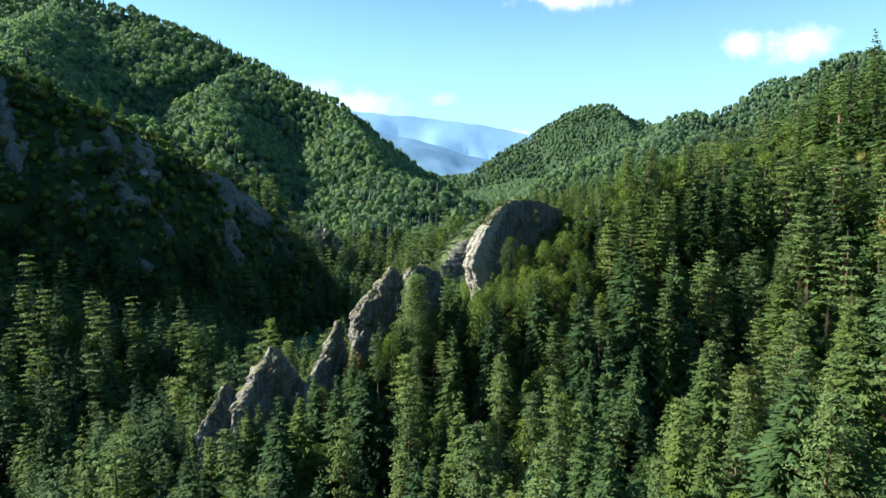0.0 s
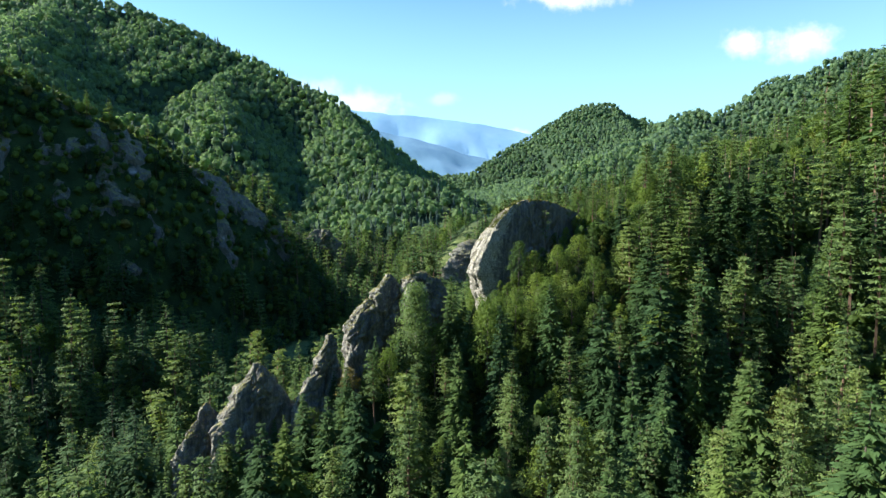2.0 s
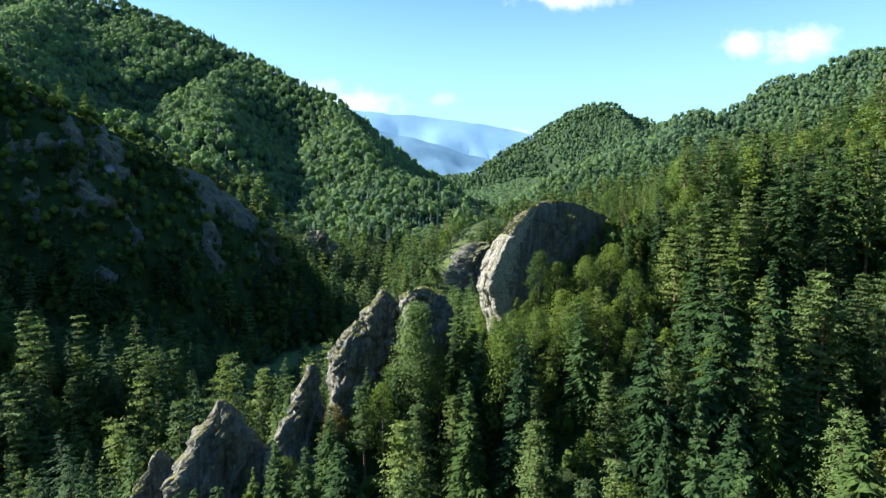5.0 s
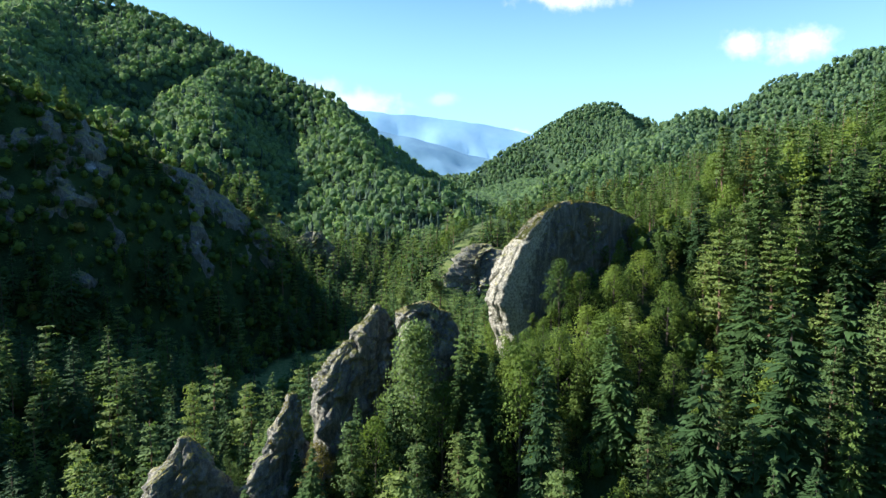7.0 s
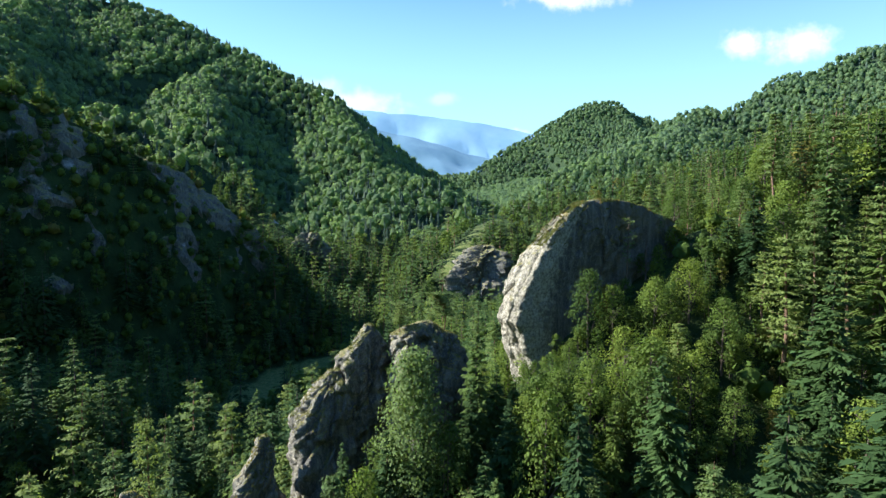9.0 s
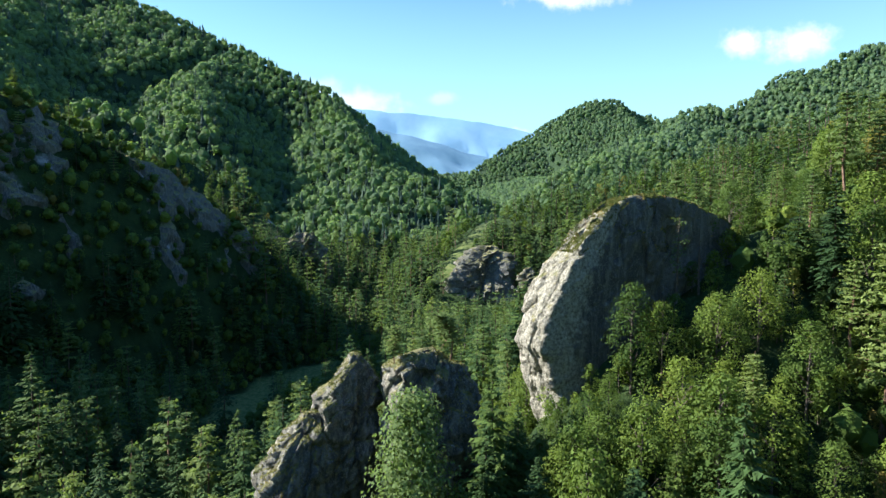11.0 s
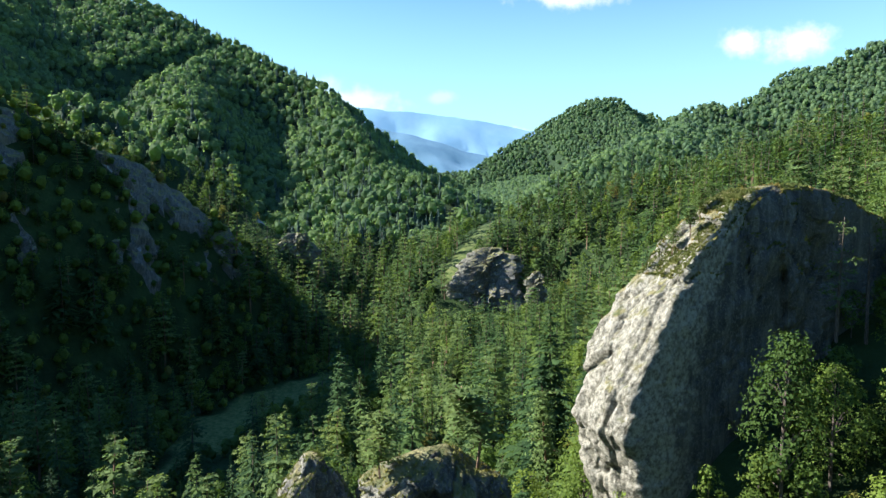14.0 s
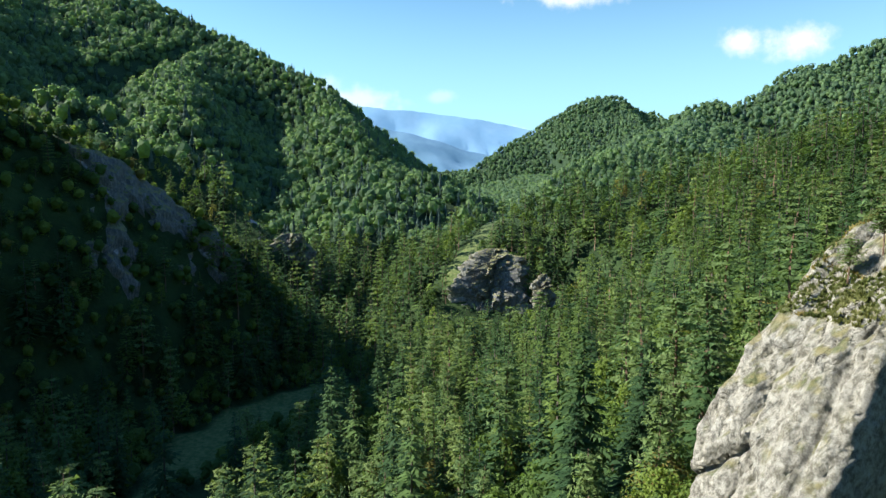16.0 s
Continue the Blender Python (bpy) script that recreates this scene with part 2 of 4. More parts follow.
def to_line(x, y, line):
    """Distance in plan to a ridge line, and the ridge's height and the place's side at the nearest point."""
    best, height, side = np.full(x.shape, 1e9), np.zeros(x.shape), np.zeros(x.shape)
    for (ax, ay, az), (bx, by, bz) in zip(line, line[1:]):
        dx, dy = bx - ax, by - ay
        s = np.clip(((x - ax) * dx + (y - ay) * dy) / (dx * dx + dy * dy), 0, 1)
        ex, ey = x - (ax + s * dx), y - (ay + s * dy)
        d = np.hypot(ex, ey)
        near = d < best
        best = np.where(near, d, best)
        height = np.where(near, az + s * (bz - az), height)
        side = np.where(near, np.sign(dx * ey - dy * ex), side)
    return best, height, side


VALLEY = ((-120, -800, 4), (-112, 0, 6), (-105, 150, 8), (-95, 310, 10), (-88, 352, 10), (-64, 403, 10), (-40, 480, 11), (-35, 600, 12), (0, 900, 26), (110, 1150, 50), (160, 1500, 80), (90, 2300, 130), (-200, 4900, 180))
RIGHT_CREST = ((280, -800, 60), (240, 0, 75), (226, 90, 102), (210, 150, 129), (196, 200, 147), (230, 300, 140), (240, 420, 138), (221, 545, 130), (133, 590, 104), (75, 622, 92), (38, 615, 84), (4, 512, 56), (-12, 478, 22))
RIB = ((-92, 143, 14), (-72, 145, 34), (-45, 148, 44), (-18, 155, 58), (-4, 158, 62), (8, 160.5, 70), (18, 164, 80), (30, 169, 89), (45, 179, 96), (75, 190, 104), (110, 200, 118))
DARK_SPUR = ((-700, 180, 330), (-420, 260, 245), (-300, 320, 200), (-230, 340, 166), (-198, 348, 149), (-149, 395, 117), (-122, 412, 91), (-111, 438, 70), (-97, 466, 45), (-80, 488, 15))
BENCH = ((-300, 190, 104), (-200, 215, 64), (-150, 222, 46), (-120, 232, 32), (-118, 275, 25), (-106, 300, 15))
KNOB = ((-330, 640, 190), (-200, 600, 120), (-118, 552, 68), (-88, 540, 32))
LEFT_CREST = ((-2600, 1500, 900), (-819, 1320, 545), (-576, 1284, 470), (-407, 1258, 388), (-215, 1150, 285), (-58, 1250, 165), (60, 1250, 102), (150, 1300, 60))
SPUR_A = ((-407, 1258, 388), (-400, 1010, 290), (-300, 800, 195), (-230, 710, 110), (-170, 650, 40))
SPUR_B = ((-215, 1150, 285), (-130, 930, 185), (-70, 780, 90), (-40, 720, 40))
SPUR_C = ((-819, 1320, 545), (-640, 900, 360), (-480, 640, 220), (-330, 500, 120))
FAR_RIGHT = ((2600, 2000, 900), (1457, 1900, 590), (1302, 1900, 584), (1213, 1900, 548), (1140, 1900, 500), (1098, 1900, 506), (1070, 1900, 494), (1040, 1900, 504), (1012, 1900, 486), (953, 1900, 426), (880, 1900, 400), (845, 1890, 378), (815, 1880, 404), (770, 1860, 392), (726, 1840, 372), (680, 1750, 332), (550, 1500, 262), (330, 1250, 200), (211, 1130, 158), (120, 1060, 80))
HILL = ((1300, 2750, 470), (965, 2700, 452), (918, 2700, 494), (885, 2700, 480), (830, 2700, 506), (769, 2700, 556), (650, 2700, 552), (531, 2700, 498), (385, 2700, 405), (280, 2650, 345), (118, 2550, 225), (0, 2480, 150))
MEADOW = ((-93, 302, 0), (-93, 320, 0), (-90, 350, 0), (-78, 381, 0), (-62, 406, 0))
# unseen ridge behind the camera, added to cut the sky's light from there
BLOCKING_RIDGE = ((-3000, -560, 700), (-1200, -600, 560), (0, -620, 470), (1200, -600, 560), (3000, -560, 700))
MIDDLE = ((-900, 3300, 500), (-300, 3300, 330), (0, 3200, 250), (250, 3150, 262), (700, 3200, 330))


def land(x, y):
    """The ground's height."""
    x, y = np.asarray(x, float), np.asarray(y, float)
    far = np.clip((np.hypot(x, y - 150) - 250) / 900, 0, 1)
    d, z0, side = to_line(x, y, VALLEY)
    reach = np.clip(d - 16, 0, 190)
    h = [z0 + 0.16 * reach + 0.0006 * reach ** 2]
    for line, slope, round_off, fold in ((RIGHT_CREST, 0.63, 14, 5), (RIB, 1.02, 4, 2), (DARK_SPUR, 1.7, 6, 6), (BENCH, 0.6, 10, 3), (KNOB, 1.3, 6, 5), (LEFT_CREST, 0.47, 16, 34),
                                         (SPUR_A, 0.80, 12, 16), (SPUR_B, 0.80, 12, 14), (SPUR_C, 0.70, 14, 18), (FAR_RIGHT, 0.55, 10, 20), (HILL, 0.55, 20, 24), (MIDDLE, 0.5, 40, 25), (BLOCKING_RIDGE, 0.78, 30, 10)):
        d, z, side = to_line(x, y, line)
        fall = np.sqrt(d * d + round_off * round_off) - round_off
        if line is LEFT_CREST:
            fall = 1.85 * np.minimum(fall, 105) + 0.80 * np.maximum(fall - 105, 0)
        if line is DARK_SPUR:
            fall = fall * (1 + 0.3 * np.clip((x + 165) / 50, 0, 1) * (y < 440))
        h.append(z - (8 if line in (FAR_RIGHT, HILL) else -10 if line is LEFT_CREST else 0) - slope * fall + fold * wave(x, y, 26 + 4 * fold, len(h)) * np.clip(d / (6 * round_off), 0.12, 1))
    k = 5 + 5 * far
    stack = np.stack(h)
    top = stack.max(0)
    z = top + k * np.log(np.exp((stack - top) / k).sum(0)) - 0.15 * k
    z = z + 1.2 * wave(x, y, 9, 90) * (1 - far)
    # the flat meadow by the stream
    d, _, _ = to_line(x, y, MEADOW)
    flat = np.clip((23 - d) / 10, 0, 1)
    return z + flat * (np.minimum(z, 10.3) - z)


def turf_at(x, y):
    """Meadow along the stream, and dry grass on the low spur's back."""
    d, _, _ = to_line(x, y, MEADOW)
    strip = np.clip((12 - d + 6 * wave(x, y, 19, 5)) / 3, 0, 1)
    e, _, _ = to_line(x, y, ((38, 615, 0), (4, 512, 0)))
    back = np.clip((10 - e) / 4, 0, 1)
    return np.maximum(strip, back)


def bare_at(x, y):
    """Where the rock shows: steep ground, above all on the dark spur."""
    s = 2.0
    g = np.hypot(land(x + s, y) - land(x - s, y), land(x, y + s) - land(x, y - s)) / (2 * s)
    d, _, _ = to_line(x, y, DARK_SPUR)
    end = np.clip((x + 180) / 30, 0, 1) * np.clip((y - 350) / 30, 0, 1)
    return np.clip((land(x, y) - 52) / 22, 0, 1) * np.clip((g - 0.7) / 0.5, 0, 1) * np.clip(0.12 + 0.42 * end + 0.75 * wave(x, y, 15, 44) + 0.55 * wave(x, y, 5, 45), 0, 1) * np.clip((150 - d) / 40, 0.12, 1) * np.clip((y - 240) / 60, 0, 1)


def mesh_from(name, verts, faces, mat, smooth=False):
    me = bpy.data.meshes.new(name)
    verts, faces = np.asarray(verts, np.float32), np.asarray(faces, np.int32)
    me.vertices.add(len(verts))
    me.vertices.foreach_set("co", verts.ravel())
    n = faces.shape[1]
    me.loops.add(faces.size)
    me.loops.foreach_set("vertex_index", faces.ravel())
    me.polygons.add(len(faces))
    me.polygons.foreach_set("loop_start", np.arange(len(faces), dtype=np.int32) * n)
    me.polygons.foreach_set("loop_total", np.full(len(faces), n, np.int32))
    me.polygons.foreach_set("use_smooth", np.full(len(faces), smooth))
    me.update(calc_edges=True)
    me.materials.append(mat)
    return me


def attribute(me, name, values):
    me.attributes.new(name, "FLOAT", "POINT").data.foreach_set("value", np.asarray(values, np.float32))


def grid_faces(nx, ny):
    i = np.arange((ny - 1) * (nx - 1))
    a = (i // (nx - 1)) * nx + i % (nx - 1)
    return np.stack((a, a + 1, a + nx + 1, a + nx), 1)


def graded(lo, mid, hi, step, n):
    """Even steps round mid, widening outwards."""
    u = np.linspace(-1, 1, n)
    k = 3.4
    v = np.sinh(k * u) / np.sinh(k)
    return mid + np.where(v < 0, v * (mid - lo), v * (hi - mid))


gx, gy = graded(-4800, -30, 4800, 3, 260), graded(-900, 230, 4990, 3, 300)
GX, GY = np.meshgrid(gx, gy)
GZ = land(GX, GY)
ground_mesh = mesh_from("ground", np.stack((GX.ravel(), GY.ravel(), GZ.ravel()), 1), grid_faces(260, 300), GROUND, True)
attribute(ground_mesh, "turf", turf_at(GX, GY).ravel())
attribute(ground_mesh, "grove", np.clip((GY - 560) / 80, 0, 1).ravel())
attribute(ground_mesh, "bare", bare_at(GX, GY).ravel())
ground = tagged(new("ground", ground_mesh), "valley ground of dark forest floor, turf and grey scree", "ground", kind="structure")


def ground_at(x, y):
    """The height of the ground sheet itself, which is coarser than land() far away."""
    i, j = np.clip(np.searchsorted(gx, x) - 1, 0, len(gx) - 2), np.clip(np.searchsorted(gy, y) - 1, 0, len(gy) - 2)
    u, v = (x - gx[i]) / (gx[i + 1] - gx[i]), (y - gy[j]) / (gy[j + 1] - gy[j])
    return (GZ[j, i] * (1 - u) + GZ[j, i + 1] * u) * (1 - v) + (GZ[j + 1, i] * (1 - u) + GZ[j + 1, i + 1] * u) * v


def far_range(name, crest, y, foot, mat, seed, label):
    """A far mountain range with a real slope towards the valley."""
    xs, rows = np.linspace(crest[0][0], crest[-1][0], 160), 14
    top = np.interp(xs, [c[0] for c in crest], [c[1] for c in crest])
    top = top + 10 * wave(xs, xs * 0 + seed, 120, seed) + 5 * wave(xs, xs * 0, 35, seed + 1)
    u = np.linspace(0, 1, rows)[:, None]
    X = np.repeat(xs[None], rows, 0)
    Z = top[None] * (1 - u) + foot * u + 40 * np.sin(u * math.pi) * wave(X, u * 900 + X * 0, 150, seed + 2)
    Y = y - u * 500 + 60 * np.sin(u * math.pi) * wave(X, u * 700 + X * 0, 110, seed + 3)
    me = mesh_from(name, np.stack((X.ravel(), Y.ravel(), Z.ravel()), 1), grid_faces(160, rows), mat, True)
    return tagged(new(name, me), label, "mountains", kind="structure")


far_range("backdrop_far_range", ((-4200, 1100), (-1600, 980), (-720, 880), (-380, 850), (-60, 815), (310, 775), (700, 690), (1500, 640), (4200, 900)), 4880, 100, FAR_HAZE, 3, "pale blue far mountain range under haze")
far_range("backdrop_near_range", ((-3200, 900), (-1000, 640), (-420, 590), (-240, 548), (-50, 505), (170, 430), (330, 400), (900, 380), (3000, 500)), 3900, 100, MID_HAZE, 8, "blue-green wooded mountain range in haze")

# ---- rocks ----


def lattice(p, seed):
    """Pseudo-random numbers 0..1 at whole-number places."""
    q = p.astype(np.int64)
    n = (q[..., 0] * 73856093) ^ (q[..., 1] * 19349663) ^ (q[..., 2] * 83492791) ^ (seed * 2654435761)
    n = (n ^ (n >> 13)) * 1274126177
    n = n ^ (n >> 16)
    return (n & 0xFFFF) / 65535.0


def noise3(p, scale, seed, octaves=4):
    """Value noise, about -1 to 1."""
    total, amp = 0.0, 1.0
    p = p / scale
    for o in range(octaves):
        f = np.floor(p)
        t = p - f
        t = t * t * (3 - 2 * t)
        v = 0.0
        for dx in (0, 1):
            for dy in (0, 1):
                for dz in (0, 1):
                    wgt = np.abs(1 - dx - t[..., 0]) * np.abs(1 - dy - t[..., 1]) * np.abs(1 - dz - t[..., 2])
                    v = v + wgt * lattice(f + np.array((dx, dy, dz)), seed + o)
        total = total + amp * (2 * v - 1)
        p, amp = p * 2.03 + 7.1, amp * 0.5
    return total


def blocks(p, scale, seed):
    """Broken blocks: a random step for each cell, and the distance to the next cell."""
    p = p / scale
    f = np.floor(p)
    d1, d2, own = np.full(p.shape[:-1], 9.0), np.full(p.shape[:-1], 9.0), np.zeros(p.shape[:-1])
    for dx in (-1, 0, 1):
        for dy in (-1, 0, 1):
            for dz in (-1, 0, 1):
                c = f + np.array((dx, dy, dz))
                site = c + np.stack([lattice(c, seed + k) for k in (1, 2, 3)], -1)
                d = ((site - p) ** 2).sum(-1)
                first = d < d1
                d2 = np.where(first, d1, np.minimum(d2, d))
                own = np.where(first, lattice(c, seed + 9), own)
                d1 = np.where(first, d, d1)
    return own, np.sqrt(d2) - np.sqrt(d1)


def soup(tris):
    """Loose triangles (n, 3, 3) as vertices and faces."""
    return tris.reshape(-1, 3), np.arange(tris.shape[0] * 3).reshape(-1, 3)


def unit(v):
    return v / (np.linalg.norm(v, axis=-1, keepdims=True) + 1e-9)


def crag(name, levels, seed, label, rings=60, sides=110, rough=1.0, block=2.6, square=5.0, axis=0.42, skew=0.0, tufts=700, inset=0.0, end_light=1.0):
    """A crag: levels are (z, x from, x to, y of its back line at x = 0, half thickness) from the foot to the top; axis is the plan slope of its length."""
    L = np.array(levels, float)
    v = np.linspace(0, 1, rings)
    zs = L[0, 0] + (L[-1, 0] - L[0, 0]) * (1 - (1 - v) ** 1.25)
    xl, xr, yc, th = [np.interp(zs, L[:, 0], L[:, i])[:, None] for i in (1, 2, 3, 4)]
    trim = inset * np.clip((xr - xl) / 6, 0.2, 1)
    xl, xr = xl + trim, xr - trim
    a = np.linspace(0, 2 * math.pi, sides, endpoint=False)[None]
    ca, sa = np.cos(a), np.sin(a)
    r = (np.abs(ca) ** square + np.abs(sa) ** square) ** (-1 / square)
    along, across = r * ca, r * sa
    n = np.array((-axis, 1.0)) / math.hypot(axis, 1)
    X0 = (xl + xr) / 2 + along * (xr - xl) / 2 - skew * th * (across - 1) * np.clip(-along, 0, 1)
    Y0 = yc + axis * X0
    X, Y, Z = X0 + n[0] * across * th, Y0 + n[1] * across * th, np.repeat(zs[:, None], sides, 1)
    P = np.stack((X, Y, Z), -1)
    centre = np.stack((np.broadcast_to((xl + xr) / 2, X.shape), np.broadcast_to(yc + axis * (xl + xr) / 2, X.shape), Z), -1)
    out = P - centre
    out[..., 2] = 0.25
    out /= np.linalg.norm(out, axis=-1, keepdims=True) + 1e-6
    tilt = P @ np.array(((0.94, 0.0, 0.34), (0.1, 0.99, 0.0), (-0.34, 0.0, 0.94)))
    own, edge = blocks(tilt * np.array((1.0, 1.0, 0.5)), block, seed)
    own2, edge2 = blocks(tilt * np.array((1.0, 1.0, 0.7)), block * 0.36, seed + 40)
    rib = 1 - 2 * np.abs(noise3(tilt * np.array((1.0, 1.0, 0.28)), 3.4, seed + 60, 4))
    push = rough * (-0.35 + 1.1 * noise3(P, 8.0, seed) + 0.45 * rib + 1.15 * (own - 0.5) - 0.55 * np.clip(0.12 - edge, 0, 1) / 0.12 + 0.60 * (own2 - 0.5) - 0.22 * np.clip(0.12 - edge2, 0, 1) / 0.12 + 0.75 * noise3(tilt * np.array((1.0, 1.0, 0.4)), 2.2, seed + 5, 5))
    narrow = np.clip(np.minimum(xr - xl, 2 * th) / 5, 0.25, 1)
    P = P + out * (push * narrow)[..., None]
    verts = np.concatenate((P.reshape(-1, 3), P[-1].mean(0, keepdims=True) + np.array((0, 0, 0.2))))
    i = np.arange((rings - 1) * sides)
    row, col = i // sides, i % sides
    nxt = (col + 1) % sides
    quads = np.stack((row * sides + col, row * sides + nxt, (row + 1) * sides + nxt, (row + 1) * sides + col), 1)
    tri = np.concatenate((quads[:, (0, 1, 2)], quads[:, (0, 2, 3)]))
    base, top = (rings - 1) * sides, len(verts) - 1
    c = np.arange(sides)
    cap = np.stack((base + c, base + (c + 1) % sides, np.full(sides, top)), 1)
    me = mesh_from(name, verts, np.concatenate((tri, cap)), ROCK, rough < 1.5)
    ob = tagged(new(name, me), label, "rock", "crags of the rock rib")
    # marks the left end, which ROCK paints paler as its sunlit face
    attribute(me, "lit_end", np.append(np.repeat(end_light * np.clip((-along - 0.62) / 0.30, 0, 1), rings, 0).ravel(), 0.0))
    # grass and moss on its ledges
    r = np.random.RandomState(seed)
    A, B, C = (verts[np.concatenate((tri, cap))[:, k]] for k in range(3))
    normal = unit(np.cross(B - A, C - A))
    area = np.linalg.norm(np.cross(B - A, C - A), axis=-1)
    patch = noise3((A + B + C) / 3, 3.0, seed + 77, 2)
    flat = np.nonzero((normal[:, 2] > 0.45) & (A[:, 2] > zs[-1] - 7.5) & (patch > -0.25))[0]
    if len(flat):
        pick = r.choice(flat, tufts, p=area[flat] / area[flat].sum())
        u = r.uniform(0, 0.5, (2, tufts, 1))
        root = A[pick] + u[0] * (B - A)[pick] + u[1] * (C - A)[pick]
        blades = []
        for k in range(4):
            lean = unit(r.normal(0, 0.55, (tufts, 3)) + np.array((0, 0, 0.9)))
            side = unit(np.cross(lean, r.normal(0, 1, (tufts, 3)))) * r.uniform(0.03, 0.10, (tufts, 1))
            tall = r.uniform(0.08, 0.30, (tufts, 1))
            blades.append(np.stack((root - side, root + side, root + lean * tall), 1))
        turf = new("turf", mesh_from("turf", *soup(np.concatenate(blades)), GRASS))
        attribute(turf.data, "tint", np.tile(np.repeat(0.5 + 0.5 * patch[pick], 3), 4))
        turf.parent = ob
        tagged(turf, "dry grass tufts and ochre moss on the ledges")
    return ob


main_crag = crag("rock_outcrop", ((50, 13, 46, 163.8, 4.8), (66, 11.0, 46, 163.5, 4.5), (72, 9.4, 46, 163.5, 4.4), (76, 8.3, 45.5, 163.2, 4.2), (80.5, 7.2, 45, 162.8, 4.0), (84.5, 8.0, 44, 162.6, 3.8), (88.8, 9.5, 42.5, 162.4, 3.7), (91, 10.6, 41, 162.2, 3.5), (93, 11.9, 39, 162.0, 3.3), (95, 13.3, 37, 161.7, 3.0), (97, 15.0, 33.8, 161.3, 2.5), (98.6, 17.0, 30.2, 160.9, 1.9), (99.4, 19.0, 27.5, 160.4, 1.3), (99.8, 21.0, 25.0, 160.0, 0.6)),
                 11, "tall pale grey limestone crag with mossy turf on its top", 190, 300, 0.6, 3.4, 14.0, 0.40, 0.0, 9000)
for seed, label, levels in (
        (21, "small pointed grey rock fin between spruces", ((22, -66, -49, 167.5, 4.2), (40, -62, -51, 167.5, 3.2), (47, -59.5, -52, 167.5, 2.2), (51, -57.5, -53.5, 167.5, 1.2), (53, -55.8, -54.6, 167.5, 0.4))),
        (22, "broad pointed grey rock fin with a turfed edge", ((28, -57, -33, 164, 4.5), (48, -52.6, -35, 164, 3.6), (54, -49.6, -37, 164, 2.8), (59, -46.8, -40.5, 164, 1.8), (62, -44.9, -43, 164, 0.5))),
        (23, "sloping grey rock step with moss on its back", ((36, -38, -22.5, 159.5, 3.8), (54, -35, -23.2, 160, 3.0), (62, -31.2, -24.4, 160.5, 2.2), (66, -29, -25.6, 161, 1.4), (67.8, -28.2, -26.8, 161, 0.5))),
        (24, "blocky grey rock step with ochre turf", ((42, -25.5, -14.5, 162.5, 4.2), (62, -24.2, -14.8, 162.5, 3.4), (70, -23.8, -15.2, 162.7, 2.8), (72.5, -22.6, -16, 163, 2.2), (75.2, -20.2, -17.6, 163.5, 0.8))),
        (25, "slender upright grey rock pinnacle", ((48, -20.0, -10.8, 164.5, 3.8), (71, -18.9, -11.2, 164.5, 3.0), (76, -18.0, -11.4, 164.5, 2.4), (79, -16.4, -12.4, 164.5, 1.6), (81.2, -15.0, -13.6, 164.5, 0.6))),
        (26, "rounded grey rock knob with a mossy turf cap", ((48, -13, 0.6, 160.5, 4.8), (71, -11.4, -0.4, 160.5, 4.2), (77, -11.0, -0.8, 160.5, 3.4), (79.8, -9.9, -1.6, 160.5, 2.4), (81.2, -8.2, -3.4, 160.5, 1.4), (81.8, -6.6, -4.8, 160.5, 0.6)))):
    crag("rock_outcrop", levels, seed, label, 110, 150, 0.95, 2.4, inset=0.75, end_light=0.55)
for seed, label, levels in (
        (31, "grey rock face on the wooded spur", ((15, -5, 48, 497, 9), (30, -1, 47, 498, 8), (46, 1.5, 46, 499, 6.5), (58, 7, 45, 501, 5), (65, 14, 42, 503, 3), (69.5, 22, 33, 505, 1))),
        (32, "small pale rock on the wooded slope", ((30, 46, 60, 470, 5), (52, 48, 56, 472, 3), (58, 50, 54, 473, 1)))):
    tagged(crag("rock_outcrop", levels, seed, label, 90, 150, 2.6, 4.0, 5.0, -0.15, end_light=0.7), group="rock faces on the spur")

tagged(crag("rock_outcrop", ((30, -140, -92, 562, 14), (55, -134, -97, 562, 10), (68, -128, -102, 562, 7), (76, -121, -110, 562, 2.5)), 33, "dark rounded rock knob above the valley woods", 50, 90, 2.2, 6.0, 2.6, 0.05), group="rock faces on the spur")


def make_cliff():
    """Broken rock that stands out of the steep dark spur."""
    xs, ys = np.arange(-290, -78, 1.7), np.arange(296, 452, 1.7)
    X, Y = np.meshgrid(xs, ys)
    s = 1.5
    gx_, gy_ = (land(X + s, Y) - land(X - s, Y)) / (2 * s), (land(X, Y + s) - land(X, Y - s)) / (2 * s)
    P = np.stack((X, Y, land(X, Y)), -1)
    N = unit(np.stack((-gx_, -gy_, np.ones_like(gx_)), -1))
    shows = np.clip((bare_at(X, Y) + 0.30 * noise3(P, 5.0, 97, 4) - 0.26) / 0.3, 0, 1)
    own, edge = blocks(P * np.array((1, 1, 0.6)), 5.0, 91)
    own2, _ = blocks(P * np.array((1, 1, 0.6)), 2.2, 95)
    push = -1.8 + shows * (1.9 + 2.0 * own + 1.3 * own2 + 1.5 * noise3(P, 6.0, 92))
    P = P + N * push[..., None]
    me = mesh_from("cliff", P.reshape(-1, 3), grid_faces(len(xs), len(ys)), ROCK)
    return tagged(new("cliff", me), "broken grey cliff with scrub in its clefts", "cliff")


make_cliff()

